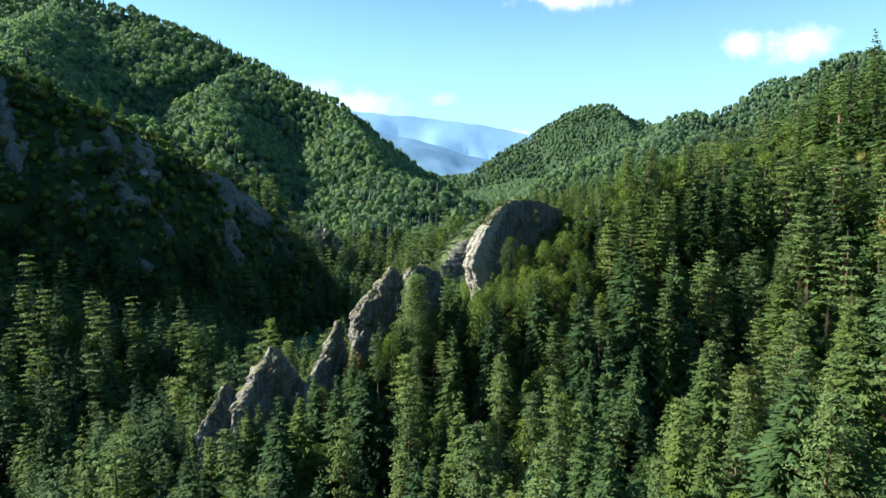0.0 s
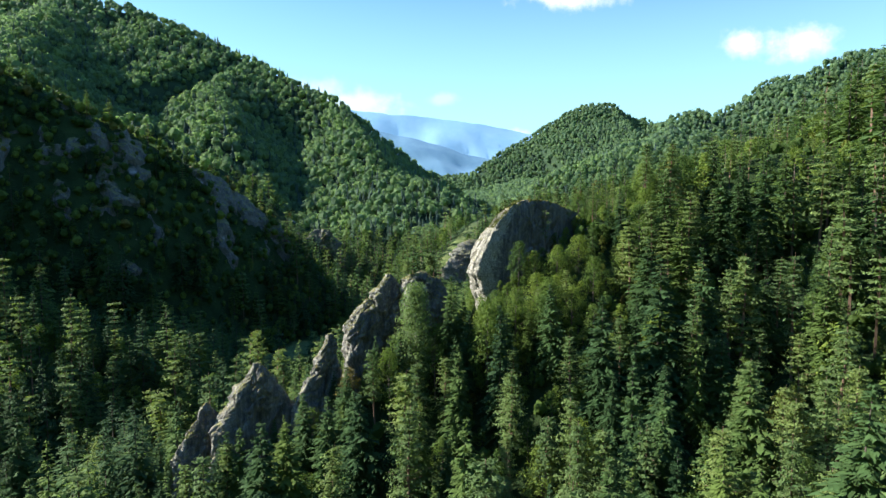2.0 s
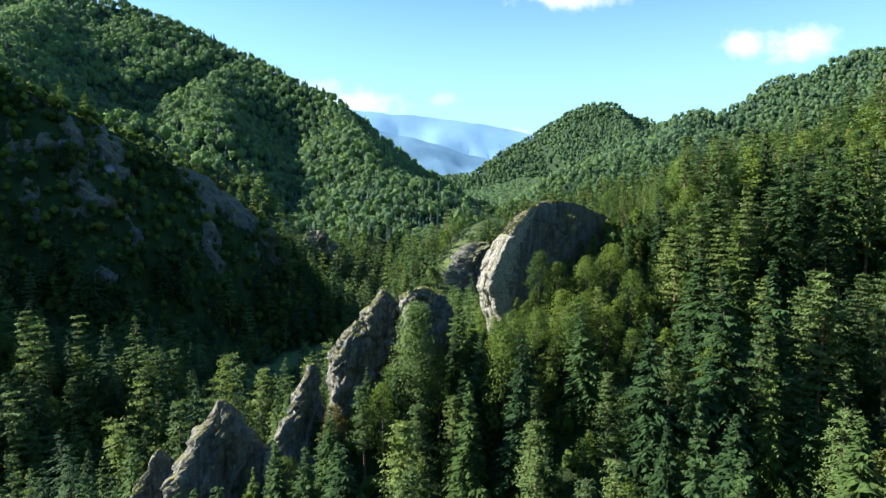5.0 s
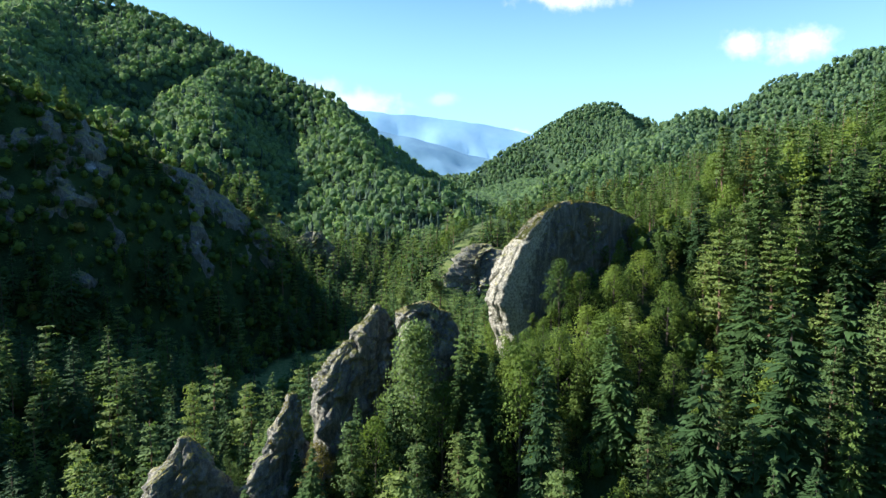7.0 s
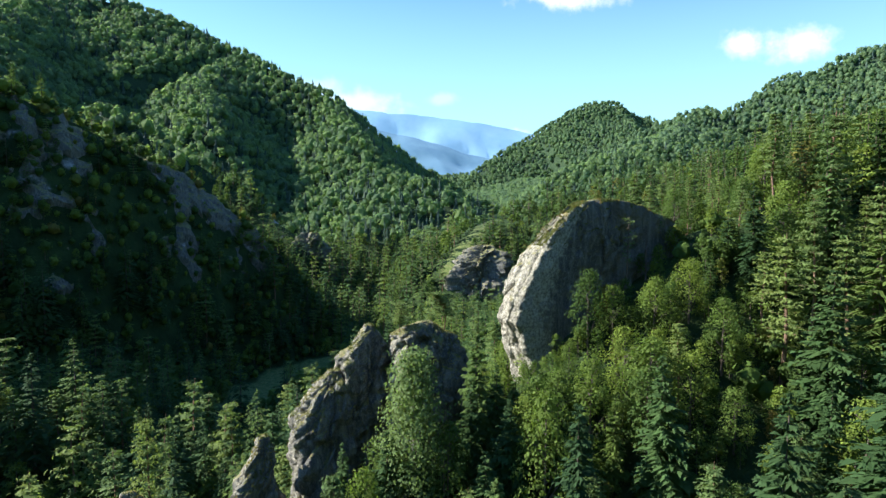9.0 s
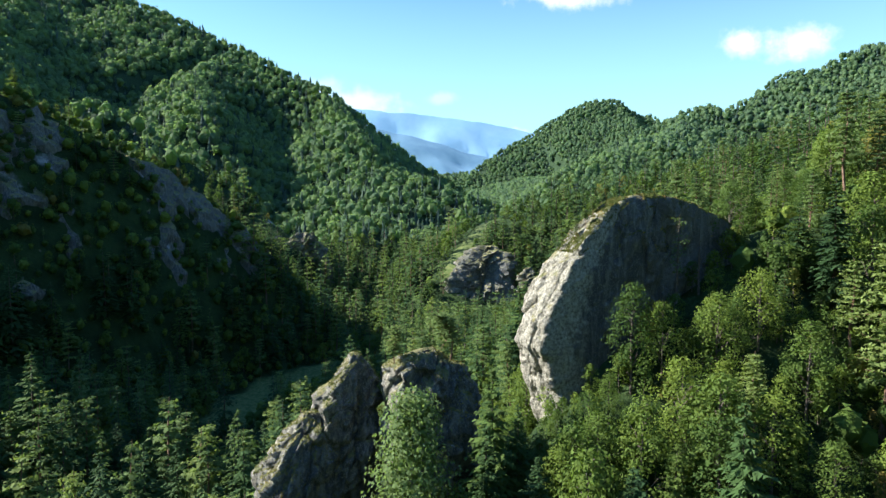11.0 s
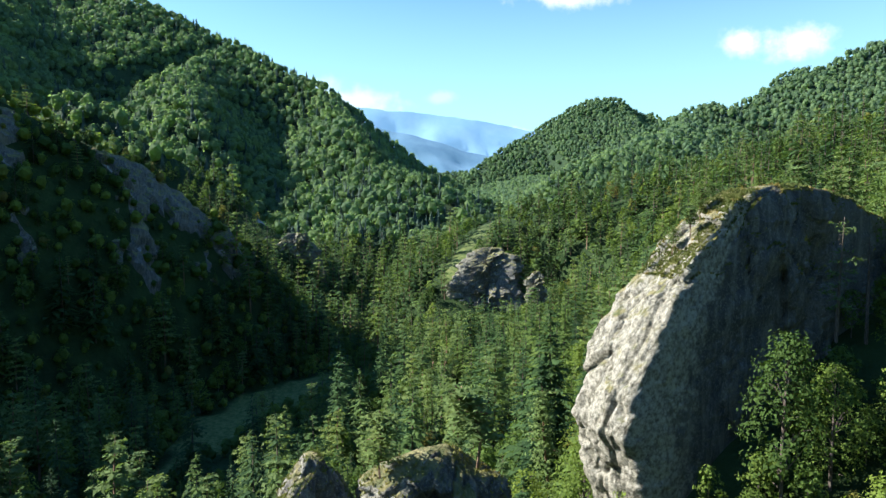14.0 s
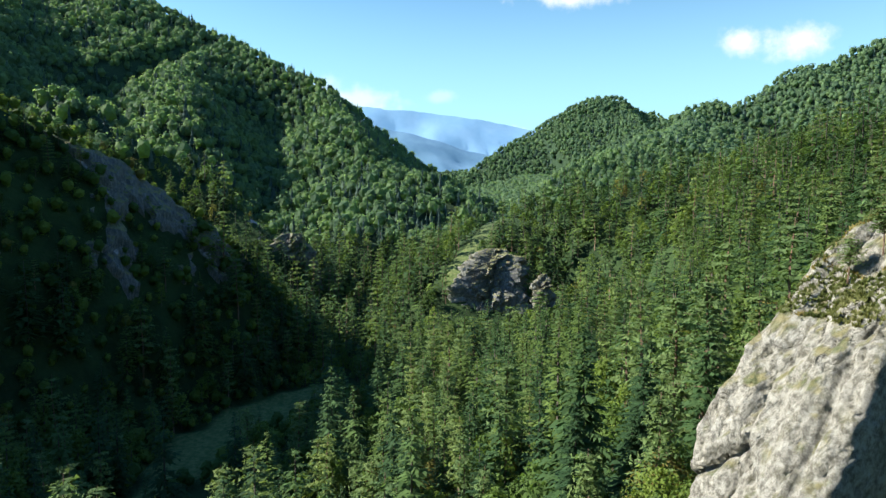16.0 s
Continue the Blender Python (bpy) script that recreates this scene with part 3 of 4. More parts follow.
# ---- trees ----


def leaves(r, centres, outward, size, lie=0.5, slim=0.85):
    """A triangle for each centre, lying partly across the outward direction."""
    n = len(centres)
    normal = unit(unit(outward) * lie + r.normal(0, 0.45, (n, 3)) + np.array((0, 0, 0.25)))
    u = unit(np.cross(normal, r.normal(0, 1, (n, 3))))
    v = np.cross(normal, u)
    a = r.uniform(0, 6.28, (n, 1))
    s = np.asarray(size).reshape(-1, 1) * r.uniform(0.65, 1.35, (n, 1))
    corners = [centres + s * (np.cos(a + k) * u + slim * np.sin(a + k) * v) * r.uniform(0.75, 1.25, (n, 1)) for k in (0.0, 2.1, 4.2)]
    return np.stack(corners, 1)


def stem(points, radii, sides=6):
    """A tapered bent tube."""
    points = np.asarray(points, float)
    tris, ring0 = [], None
    a = np.linspace(0, 2 * math.pi, sides, endpoint=False)
    for k, (p, rad) in enumerate(zip(points, radii)):
        d = unit(points[min(k + 1, len(points) - 1)] - points[max(k - 1, 0)])
        u = unit(np.cross(d, (0.3, 0.9, 0.1)))
        v = np.cross(d, u)
        ring = p + rad * (np.cos(a)[:, None] * u + np.sin(a)[:, None] * v)
        if ring0 is not None:
            nxt0, nxt = np.roll(ring0, -1, 0), np.roll(ring, -1, 0)
            tris += [np.stack((ring0, nxt0, nxt), 1), np.stack((ring0, nxt, ring), 1)]
        ring0 = ring
    return np.concatenate(tris)


def spruce(seed, h, wide, levels, arms, sprays, size=1.0, low=0.07):
    """Trunk and crown of a spruce: a pointed cone of whorls, each bough a drooping fan of sprays."""
    r = np.random.RandomState(seed)
    trunk = stem([(0, 0, -1.5), (0, 0, h * 0.4), (r.normal(0, .1), r.normal(0, .1), h * 0.98)], [h * .013, h * .009, 0.02], 6 if sprays > 5 else 3)
    lop, swing = r.uniform(0.05, 0.22), r.uniform(0, 6.28)
    up, tris = np.array((0, 0, 1.0)), []
    t0 = np.arange(sprays)
    for q in np.linspace(0, 1, levels):
        f = min(0.985, low + (0.985 - low) * q ** 0.92 + r.normal(0, 0.2 / levels))
        full = wide * h * ((1 - f) / (1 - low)) ** 0.88 * min(1.0, 0.72 + 2.2 * (f - low)) + 0.14
        n = max(3, int(round(arms * (0.5 + 0.5 * (1 - f)))))
        for phi in np.linspace(0, 2 * math.pi, n, endpoint=False) + r.uniform(0, 6.28):
            phi += r.normal(0, 0.25)
            ln = full * r.uniform(0.62, 1.15) * (1 + lop * math.cos(phi - swing + 3 * f))
            out, side = np.array((math.cos(phi), math.sin(phi), 0)), np.array((-math.sin(phi), math.cos(phi), 0))
            lift, droop = 0.55 * f - 0.15, r.uniform(0.30, 0.60) * (1.15 - f)
            t = (t0 + r.uniform(0.1, 0.9, sprays)) / sprays * 0.9 + 0.12
            p = up * min(h * f + r.normal(0, 0.45 * h / levels), 0.985 * h) + ln * (t[:, None] * out + (lift * t - droop * t ** 1.8)[:, None] * up)
            w = size * (0.24 * ln * (1.15 - t) + 0.20) * r.uniform(0.75, 1.3, sprays)
            sign = np.where((t0 + r.randint(2)) % 2, 1.0, -1.0)
            aim = out * r.uniform(0.5, 1.0, (sprays, 1)) + side * (sign * r.uniform(0.4, 1.0, sprays))[:, None] - up * r.uniform(0.15, 0.75, (sprays, 1))
            tip, half = p + aim * (1.45 * w)[:, None], out * (0.48 * w)[:, None] - side * (sign * 0.2 * w)[:, None]
            tris.append(np.stack((p - half, p + half, tip), 1))
    tris.append(np.array((((0.14, 0, h * .94), (-0.1, 0.12, h * .94), (0, 0, h * 1.01)), ((-0.12, -0.1, h * .93), (0.1, -0.12, h * .93), (0, 0, h * 1.0)))))
    return trunk, np.concatenate(tris)


def pine(seed, h, tufts, needles, size, sides=6):
    """Trunk with limbs, and crown, of a pine: bare below, whorls of flat layered tufts that narrow to the tip."""
    r = np.random.RandomState(seed)
    low = r.uniform(0.22, 0.42)
    bend = r.normal(0, 0.25, (4, 2))
    zs = np.array((-1.5, h * .35, h * .7, h * .98))
    mid = [(b[0] * (k > 0), b[1] * (k > 0), z) for k, (b, z) in enumerate(zip(bend, zs))]
    wood, centres, outs = [stem(mid, [h * .013, h * .010, h * .006, 0.03], sides)], [], []
    whorl = 5 if tufts > 20 else 3
    count = max(1, math.ceil(tufts / whorl))
    for k in range(tufts):
        f = low + (0.97 - low) * ((k // whorl + 0.35 * r.uniform(0, 1)) / count) ** 0.95
        phi = 2 * math.pi * (k % whorl) / whorl + 1.1 * (k // whorl) + r.normal(0, 0.3)
        reach = h * 0.205 * (1.02 - f) ** 0.72 * min(1.0, 0.62 + 1.6 * (f - low)) * r.uniform(0.5, 1.18) + 0.25
        z = f * h
        x0, y0 = np.interp(z, zs, [m[0] for m in mid]), np.interp(z, zs, [m[1] for m in mid])
        root = np.array((x0, y0, z))
        end = root + np.array((reach * math.cos(phi), reach * math.sin(phi), reach * r.uniform(-0.08, 0.25)))
        if sides > 3 and k % 2 == 0:
            wood.append(stem([root - (0, 0, 0.2), end], [0.06, 0.02], 3))
        t = r.uniform(0.12, 1.08, (needles, 1)) ** 0.75
        spread = np.array((0.40, 0.40, 0.13)) * (0.45 + 0.17 * reach)
        c = root + (end - root) * t + r.normal(0, 1, (needles, 3)) * spread * (0.5 + 0.9 * t)
        centres.append(c), outs.append((c - root) * 0.6 + np.array((0, 0, 1.0)))
    c, o = np.concatenate(centres), np.concatenate(outs)
    return np.concatenate(wood), leaves(r, c, o, np.full(len(c), size), 0.8, 0.45)


def broadleaf(seed, h, clumps, per, size, narrow=0.30, low=0.18, sides=6):
    """Trunk with limbs, and crown of leaf clumps, of a broad-leaved tree."""
    r = np.random.RandomState(seed)
    wood = [stem([(0, 0, -1.2), (r.normal(0, .2), r.normal(0, .2), h * .4), (0, 0, h * .85)], [h * .016, h * .011, 0.05], sides)]
    centres, outs = [], []
    for k in range(clumps):
        f = low + (1 - low) * ((k + r.uniform(0, 1)) / clumps) ** 0.8
        girth = h * narrow * math.sin(math.pi * min(1, max(0.02, (f - low * 0.6) / (1.03 - low * 0.6))) ** 0.75) ** 0.7
        phi = k * 2.4 + r.normal(0, 0.5)
        q = r.uniform(0.45, 1.0) * girth
        p = np.array((q * math.cos(phi), q * math.sin(phi), f * h * 0.97))
        if sides > 3 and k % 5 == 0:
            wood.append(stem([(0, 0, max(h * .12, p[2] - q * 0.9)), p * np.array((0.6, 0.6, 1)) - np.array((0, 0, q * 0.15)), p], [0.10, 0.05, 0.02], 3))
        ball = unit(r.normal(0, 1, (per, 3))) * (r.uniform(0.5, 1.15, (per, 1))) * (h * 0.055 + 0.25) * np.array((1.15, 1.15, 0.8))
        centres.append(p + ball), outs.append(ball + np.array((p[0] * 0.3, p[1] * 0.3, 0.5)))
    c, o = np.concatenate(centres), np.concatenate(outs)
    return np.concatenate(wood), leaves(r, c, o, np.full(len(c), size), 1.1)


T = (1 + 5 ** 0.5) / 2
ICO = unit(np.array(((-1, T, 0), (1, T, 0), (-1, -T, 0), (1, -T, 0), (0, -1, T), (0, 1, T), (0, -1, -T), (0, 1, -T), (T, 0, -1), (T, 0, 1), (-T, 0, -1), (-T, 0, 1)), float))
ICO_FACES = np.array([(i, j, k) for i in range(12) for j in range(i + 1, 12) for k in range(j + 1, 12)
                      if max(np.linalg.norm(ICO[i] - ICO[j]), np.linalg.norm(ICO[j] - ICO[k]), np.linalg.norm(ICO[i] - ICO[k])) < 1.2])


def far_broadleaf(seed, h, sprays, leaf, narrow):
    """A distant broad-leaved crown: a dark heart inside an uneven hull of many sprays."""
    r = np.random.RandomState(seed)
    girth = h * narrow * 1.12
    mid = np.array((0, 0, h * 0.58))
    tall = np.array((1, 1, 1.22))
    heart = mid + ICO * girth * 0.90 * r.uniform(0.8, 1.05, (12, 1)) * tall
    d = unit(r.normal(0, 1, (sprays, 3)) + np.array((0, 0, 0.45)))
    lumpy = 0.95 + 0.30 * np.sin(3 * np.arctan2(d[:, 1], d[:, 0]) + seed) * np.sin(4 * d[:, 2] + 2 * seed)
    c = mid + d * tall * (girth * lumpy * r.uniform(0.86, 1.06, sprays))[:, None]
    tris = np.concatenate((heart[ICO_FACES], leaves(r, c, d, np.full(sprays, h * leaf), 1.7)))
    return stem([(0, 0, -1), (0, 0, h * 0.5)], [h * 0.02, h * 0.01], 3), tris


def far_conifer(seed, h, wide, tiers, sides):
    """A distant conifer: ragged tiers, each a skirt with an uneven hem."""
    r = np.random.RandomState(seed)
    tris = []
    for k in range(tiers):
        f = 0.08 + 0.9 * k / tiers
        top, rad = h * min(1.0, f + 1.5 / tiers), wide * h * (1 - f) ** 0.85
        a = np.linspace(0, 2 * math.pi, sides, endpoint=False) + r.uniform(0, 6)
        q = rad * r.uniform(0.55, 1.2, sides)
        hem = np.stack((q * np.cos(a), q * np.sin(a), h * f - rad * r.uniform(0.0, 0.5, sides)), 1)
        tip = np.repeat(np.array(((0, 0, top),)), sides, 0)
        tris.append(np.stack((hem, np.roll(hem, -1, 0), tip), 1))
    return stem([(0, 0, -1), (0, 0, h * 0.3)], [h * 0.012, h * 0.01], 3), np.concatenate(tris)


def plan_points(r, step, x0, x1, y0, y1):
    """Uneven planting places, about one to each square of that step."""
    xs, ys = np.meshgrid(np.arange(x0, x1, step), np.arange(y0, y1, step))
    x, y = xs.ravel() + r.uniform(0, step, xs.size), ys.ravel() + r.uniform(0, step, xs.size)
    return x, y


rng = np.random.RandomState(7)
CRAG_SPOTS = ((-55, 146, 6), (-43, 147, 7), (-28, 149, 6), (-20, 154, 6), (-15, 158, 5), (-6, 158, 6), (5, 165, 3), (11, 167, 4), (20, 171, 5), (28, 174, 5), (16, 489, 18), (53, 478, 6))


# single trees: kind, x, y, height of the tip
HEROES = np.array(((0, 1.4, 152.5, 81.5), (0, 11.5, 135.5, 77.5), (0, 34.2, 118, 71.8), (1, 23.1, 113.3, 61), (1, 13.2, 129, 65.5), (1, 82, 137, 95), (2, 27.2, 154.4, 81.5), (2, 22.5, 160.5, 87), 
                   (2, 9.5, 150.5, 76), (2, 31, 160, 87.5), (1, 37.5, 161.5, 90.5), (0, 44, 149.6, 79), (0, 50.5, 129, 79), (1, -82, 146.4, 45), (0, -113.8, 163.5, 49), (1, -47.5, 158, 68.5),
                   (1, 34, 179, 102.5), (1, 37, 181, 103.5), (1, 40, 180, 103), (1, 43, 183, 104.5), (1, 46.5, 181, 104), (1, 49, 184, 105.5), (0, 0.5, 150, 76), (0, 5.5, 147, 74), (0, -50, 138, 47), (0, -42, 138, 46.5),
                   (0, -36, 139.5, 52), (0, -58, 137, 39), (2, -30.5, 141, 53), (0, -24.5, 143, 57), (0, -19, 147, 61), (0, -33, 134, 47), (0, -14, 147, 63), (2, -27, 138, 49), (1, -62, 140, 40), (0, -39, 142, 50),
                   (0, 4.2, 153.5, 77), (0, 6.8, 154.5, 75), (0, 9.5, 156.5, 74), (2, 12.5, 155.5, 77.5), (2, 18.6, 159.8, 89.5), (2, 27.5, 160.5, 86),
                   (2, 8.1, 150, 74), (2, 12.6, 152, 76.5), (2, 22.3, 154, 82), (2, 28, 158, 88.5), (2, 33.8, 160, 91), (2, -2.5, 147, 71), (0, -10.5, 146, 70), (2, -13, 144, 66), (2, -22.5, 146, 61), (0, -16.5, 147.5, 68), (0, -26, 146, 60), (2, 9.5, 158.5, 74.5), (2, 7.0, 156, 72), (2, 16.7, 150, 79), (2, 9.6, 144, 76), (2, 15.5, 158, 79)))


def plant(x, y, r):
    """Of the places given, those where a tree stands; with its ground height, kind (0 spruce, 1 pine, 2 broad-leaved) and size."""
    keep = turf_at(x, y) < 0.15
    for cx, cy, cr in CRAG_SPOTS:
        keep &= np.hypot(x - cx, y - cy) > cr
    z = land(x, y)
    s = 3.0
    gx_, gy_ = (land(x + s, y) - land(x - s, y)) / (2 * s), (land(x, y + s) - land(x, y - s)) / (2 * s)
    facing = gx_ * x + np.maximum(gy_ * (y - 60), gy_ * (y - 140)) - (z - 100)            # ground that slopes away is never seen from the valley
    keep &= (facing > -26 - 0.06 * np.maximum(0, y - 400)) | (np.hypot(x, y - 150) < 470)
    bare = bare_at(x, y)
    keep &= r.uniform(0, 1, x.shape) > 1.15 * bare
    x, y, z, bare = x[keep], y[keep], z[keep], bare[keep]
    z = np.where(np.hypot(x, y - 130) > 230, ground_at(x, y), z)
    stand = wave(x, y, 60, 71) + 0.6 * wave(x, y, 21, 72)
    leafy = 0.22 + 0.18 * stand
    leafy = np.where((y > 185) & (x > -75), 0.32 + 0.26 * stand, leafy)
    mountain = (y > 560) & (x < 0.12 * y)
    leafy = np.where(mountain, 0.80 + 0.24 * stand - 0.35 * np.clip((900 - y) / 200, 0, 1) * np.clip((x + 150) / 100, 0, 1), leafy)
    leafy = np.where((y > 900) & (x > 100), 0.86 + 0.2 * stand, leafy)
    leafy = np.where((np.hypot(x - 30, y - 148) < 26), 0.55, leafy)
    leafy = np.where((x > 36) & (x < 110) & (y > 125) & (y < 215), 0.22, leafy)
    leafy = np.where((np.hypot(x - 15, y - 240) < 85), 0.50 + 0.25 * stand, leafy)
    piney = np.clip(0.36 + 0.3 * wave(x, y, 45, 73) + np.where((x > 50) & (y < 260), 0.2, 0), 0.08, 0.7)
    u, v = r.uniform(0, 1, x.shape), r.uniform(0, 1, x.shape)
    kind = np.where(u < leafy, 2, np.where(v < piney, 1, 0))
    size = np.where(kind == 2, r.uniform(0.5, 1.0, x.shape) ** 1.0, r.normal(0.92, 0.25, x.shape)).clip(0.35, 1.35)
    ds, _, _ = to_line(x, y, DARK_SPUR)
    size *= np.where((ds < 110) & (y > 300) & (z > 66), 0.55, 1)
    # low growth at the foot of the rock rib
    cap = np.interp(x, (-70, -57, -45, -26, -16, -7, 0, 8, 18, 30, 45), (38, 43, 52, 60, 67, 69, 68, 71, 77, 85, 100))
    foot = (x > -70) & (x < 45) & (y > 124) & (y < 171)
    tall = np.array([25.0, 24.0, 16.0])[kind]
    size = np.where(foot, np.minimum(size, (cap - z) / tall), size)
    behind = (x > -25) & (x < 32) & (y > 158) & (y < 205) & ~foot
    cap = np.interp(x, (-25, -5, 5, 16, 25, 32), (66, 72, 74, 81, 91, 96))
    size = np.where(behind, np.minimum(size, (cap - z) / tall), size)
    dm, _, _ = to_line(x, y, MEADOW)
    shore = (dm < 48) & (y > 225) & (y < 412) & (x > np.interp(y, (225, 285, 350, 381, 412), (-97, -97, -90, -78, -58))) & (r.uniform(0, 1, x.shape) < 0.85)
    size = np.where(shore, np.minimum(size, 0.42 * (dm - 5) / tall), size)
    beside = (x > 34) & (x < 130) & (y > 160) & (y < 270)
    size = np.where(beside, np.minimum(size, (100 + 0.155 * (y - 74) - z) / tall), size)
    crest = (x > 22) & (x < 56) & (y > 160) & (y < 216)
    size = np.where(crest, np.minimum(size, (97.5 + 0.06 * (y - 74) - z) / tall), size)
    before = (x > -14) & (x < 54) & (y > 425) & (y < 489)
    size = np.where(before, np.minimum(size, (35 + 0.17 * (488 - y) - z) / tall), size)
    stays = (size > 0.16) & (np.hypot(x[:, None] - HEROES[:, 1], y[:, None] - HEROES[:, 2]) > 2.6).all(1)
    return x[stays], y[stays], z[stays], kind[stays], size[stays]


def part(name, tris, mat, parent=None, label=""):
    ob = new(name, mesh_from(name, *soup(tris), mat))
    ob.parent = parent
    return tagged(ob, label) if label else ob


KINDS = (("spruce_tree", SPRUCE, BARK, "dark green spruce with drooping boughs in the forest", "spruce", 25.0),
         ("pine_tree", PINE, PINE_BARK, "blue-green pine with a bare brown trunk in the forest", "pine", 24.0),
         ("broadleaf_tree", BROAD, BARK, "light green broad-leaved tree among the conifers", "broadleaf tree", 16.0))


def shapes(detail):
    """Templates of each kind, from near (0) to very far (4)."""
    made = []
    for k, (_, _, _, _, _, h) in enumerate(KINDS):
        row = []
        for v in range(5 if detail == 0 else 4):
            seed = 100 * detail + 10 * k + v
            if detail > 2:
                row.append(far_broadleaf(seed, h, *((38, 0.078), (8, 0.13), (26, 0.10))[detail - 3], (0.30, 0.33, 0.27, 0.35)[v]) if k == 2
                           else far_conifer(seed, h, (0.17, 0.20, 0.16, 0.19)[v] + 0.03 * k, *((7, 7), (3, 6), (5, 7))[detail - 3]))
            elif k == 0:
                row.append(spruce(seed, h, (0.225, 0.25, 0.195, 0.235, 0.27)[v], *((29, 10, 9, 1.05), (26, 6, 4, 1.22), (12, 6, 2, 2.1))[detail]))
            elif k == 1:
                row.append(pine(seed, h, *((75, 32, 0.36, 6), (40, 15, 0.62, 3), (18, 7, 1.15, 3))[detail]))
            else:
                row.append(broadleaf(seed, h, *((92, 32, 0.21), (42, 14, 0.47), (24, 8, 0.80))[detail], (0.27, 0.31, 0.25, 0.34, 0.29)[v], 0.16, 6 if detail == 0 else 3))
        made.append(row)
    return made


def woods(name, label, x, y, z, kind, size, detail, r, mountain=False):
    """The rest of a wood, joined, one mesh for each kind of tree."""
    made = shapes(detail)
    for k, (_, leaf, bark, _, category, _) in enumerate(KINDS):
        # far woods take the leaf colours with haze painted in
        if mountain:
            leaf = (HAZE_LEAVES if detail == 3 else HILL_HAZE_LEAVES) if k == 2 else HAZE_NEEDLES
        which = np.nonzero(kind == k)[0]
        if not len(which):
            continue
        vs, tint, mats, base = [], [], [], 0
        variant = r.randint(0, len(made[k]), len(which))
        for v in range(len(made[k])):
            idx = which[variant == v]
            wood_, crown_ = made[k][v]
            tri = np.concatenate((wood_, crown_)) if detail < 3 else crown_
            dark = np.concatenate((np.ones(len(wood_), np.int32), np.zeros(len(crown_), np.int32))) if detail < 3 else np.zeros(len(crown_), np.int32)
            a = r.uniform(0, 6.28, len(idx))
            s, fat = size[idx], r.uniform(1.0, 1.3, len(idx)) if 0 < detail < 3 and k < 2 else r.uniform(0.85, 1.2, len(idx))
            p = tri.reshape(1, -1, 3)
            c, sn = np.cos(a)[:, None], np.sin(a)[:, None]
            X = (p[..., 0] * c - p[..., 1] * sn) * (s * fat)[:, None] + x[idx][:, None]
            Y = (p[..., 0] * sn + p[..., 1] * c) * (s * fat)[:, None] + y[idx][:, None]
            Z = p[..., 2] * s[:, None] + z[idx][:, None]
            vs.append(np.stack((X, Y, Z), -1).reshape(-1, 3))
            # broad-leaved tints start paler here, lifting the far woods as haze would
            tint.append(np.repeat(r.uniform(0.3 if k == 2 and detail > 2 else 0, 0.96 if detail > 1 else 1, len(idx)), p.shape[1]))
            mats.append(np.tile(dark, len(idx)))
        verts = np.concatenate(vs)
        me = mesh_from(name, verts, np.arange(len(verts)).reshape(-1, 3), leaf)
        me.materials.append(bark)
        me.polygons.foreach_set("material_index", np.concatenate(mats))
        attribute(me, "tint", np.concatenate(tint))
        tagged(new(category.split()[0] + "_" + name, me), label.format(category), "forest", kind="stuff")


# the nearest wood, on both sides of the rock rib
nx_, ny_ = plan_points(rng, 6.4, -190, 190, 60, 320)
fit_in = (np.abs(nx_) < 0.85 * (ny_ + 20) + 25) & (np.hypot(nx_ - 0, ny_ - 130) < 190)
near = plant(nx_[fit_in], ny_[fit_in], rng)
reach = np.hypot(near[0] - 18, (near[1] - 140) * 0.8)
single = np.zeros(len(reach), bool)
for k in range(3):
    mine = np.nonzero(near[3] == k)[0]
    single[mine[np.argsort(reach[mine])[:(180, 120, 90)[k]]]] = True

templates = shapes(0)
MESHES = []
for k, (name, leaf, bark, label, category, h) in enumerate(KINDS):
    MESHES.append([(mesh_from("trunk", *soup(w_), bark), mesh_from("crown", *soup(c_), leaf)) for w_, c_ in templates[k]])


def stand_tree(k, v, m, label=""):
    name, _, _, usual, category, _ = KINDS[k]
    root = new(name)
    root.empty_display_size = 0.5
    root.matrix_basis = m
    for part_name, me in zip(("trunk", "crown"), MESHES[k][v]):
        new(part_name, me).parent = root
    return tagged(root, label or usual, category, category + " trees round the rock rib")


for k_, x_, y_, top in HEROES:
    z_ = float(land(x_, y_))
    s_ = (top - z_) / KINDS[int(k_)][5]
    slim = s_ * (0.72 if s_ > 1.1 else 0.8 if k_ == 2 and s_ > 0.8 else 1.0)
    stand_tree(int(k_), int(rng.randint(5)), pose(x_, y_, z_, 0, 0, rng.uniform(0, 360)) @ Matrix.Diagonal((slim, slim, s_, 1)))

# the tall pale aspen against the rib
aspen_wood, aspen_crown = broadleaf(77, 25.0, 210, 60, 0.21, 0.155, 0.16, 7)
aspen = new("aspen_tree")
aspen.matrix_basis = pose(-7, 147.5, float(land(-7.0, 147.5)), 0, 0, 40) @ Matrix.Diagonal((1, 1, (80.5 - float(land(-7.0, 147.5))) / 25, 1))
new("trunk", mesh_from("trunk", *soup(aspen_wood), PALE_BARK)).parent = aspen
new("crown", mesh_from("crown", *soup(aspen_crown), ASPEN)).parent = aspen
tagged(aspen, "tall narrow pale green aspen beside the rock rib", "aspen")


def top_of(ob, x, y):
    """The height of a crag's surface."""
    co = np.empty(len(ob.data.vertices) * 3, np.float32)
    ob.data.vertices.foreach_get("co", co)
    co = co.reshape(-1, 3)
    close = np.hypot(co[:, 0] - x, co[:, 1] - y) < 0.5
    return float(co[close, 2].max()) if close.any() else float(land(x, y))


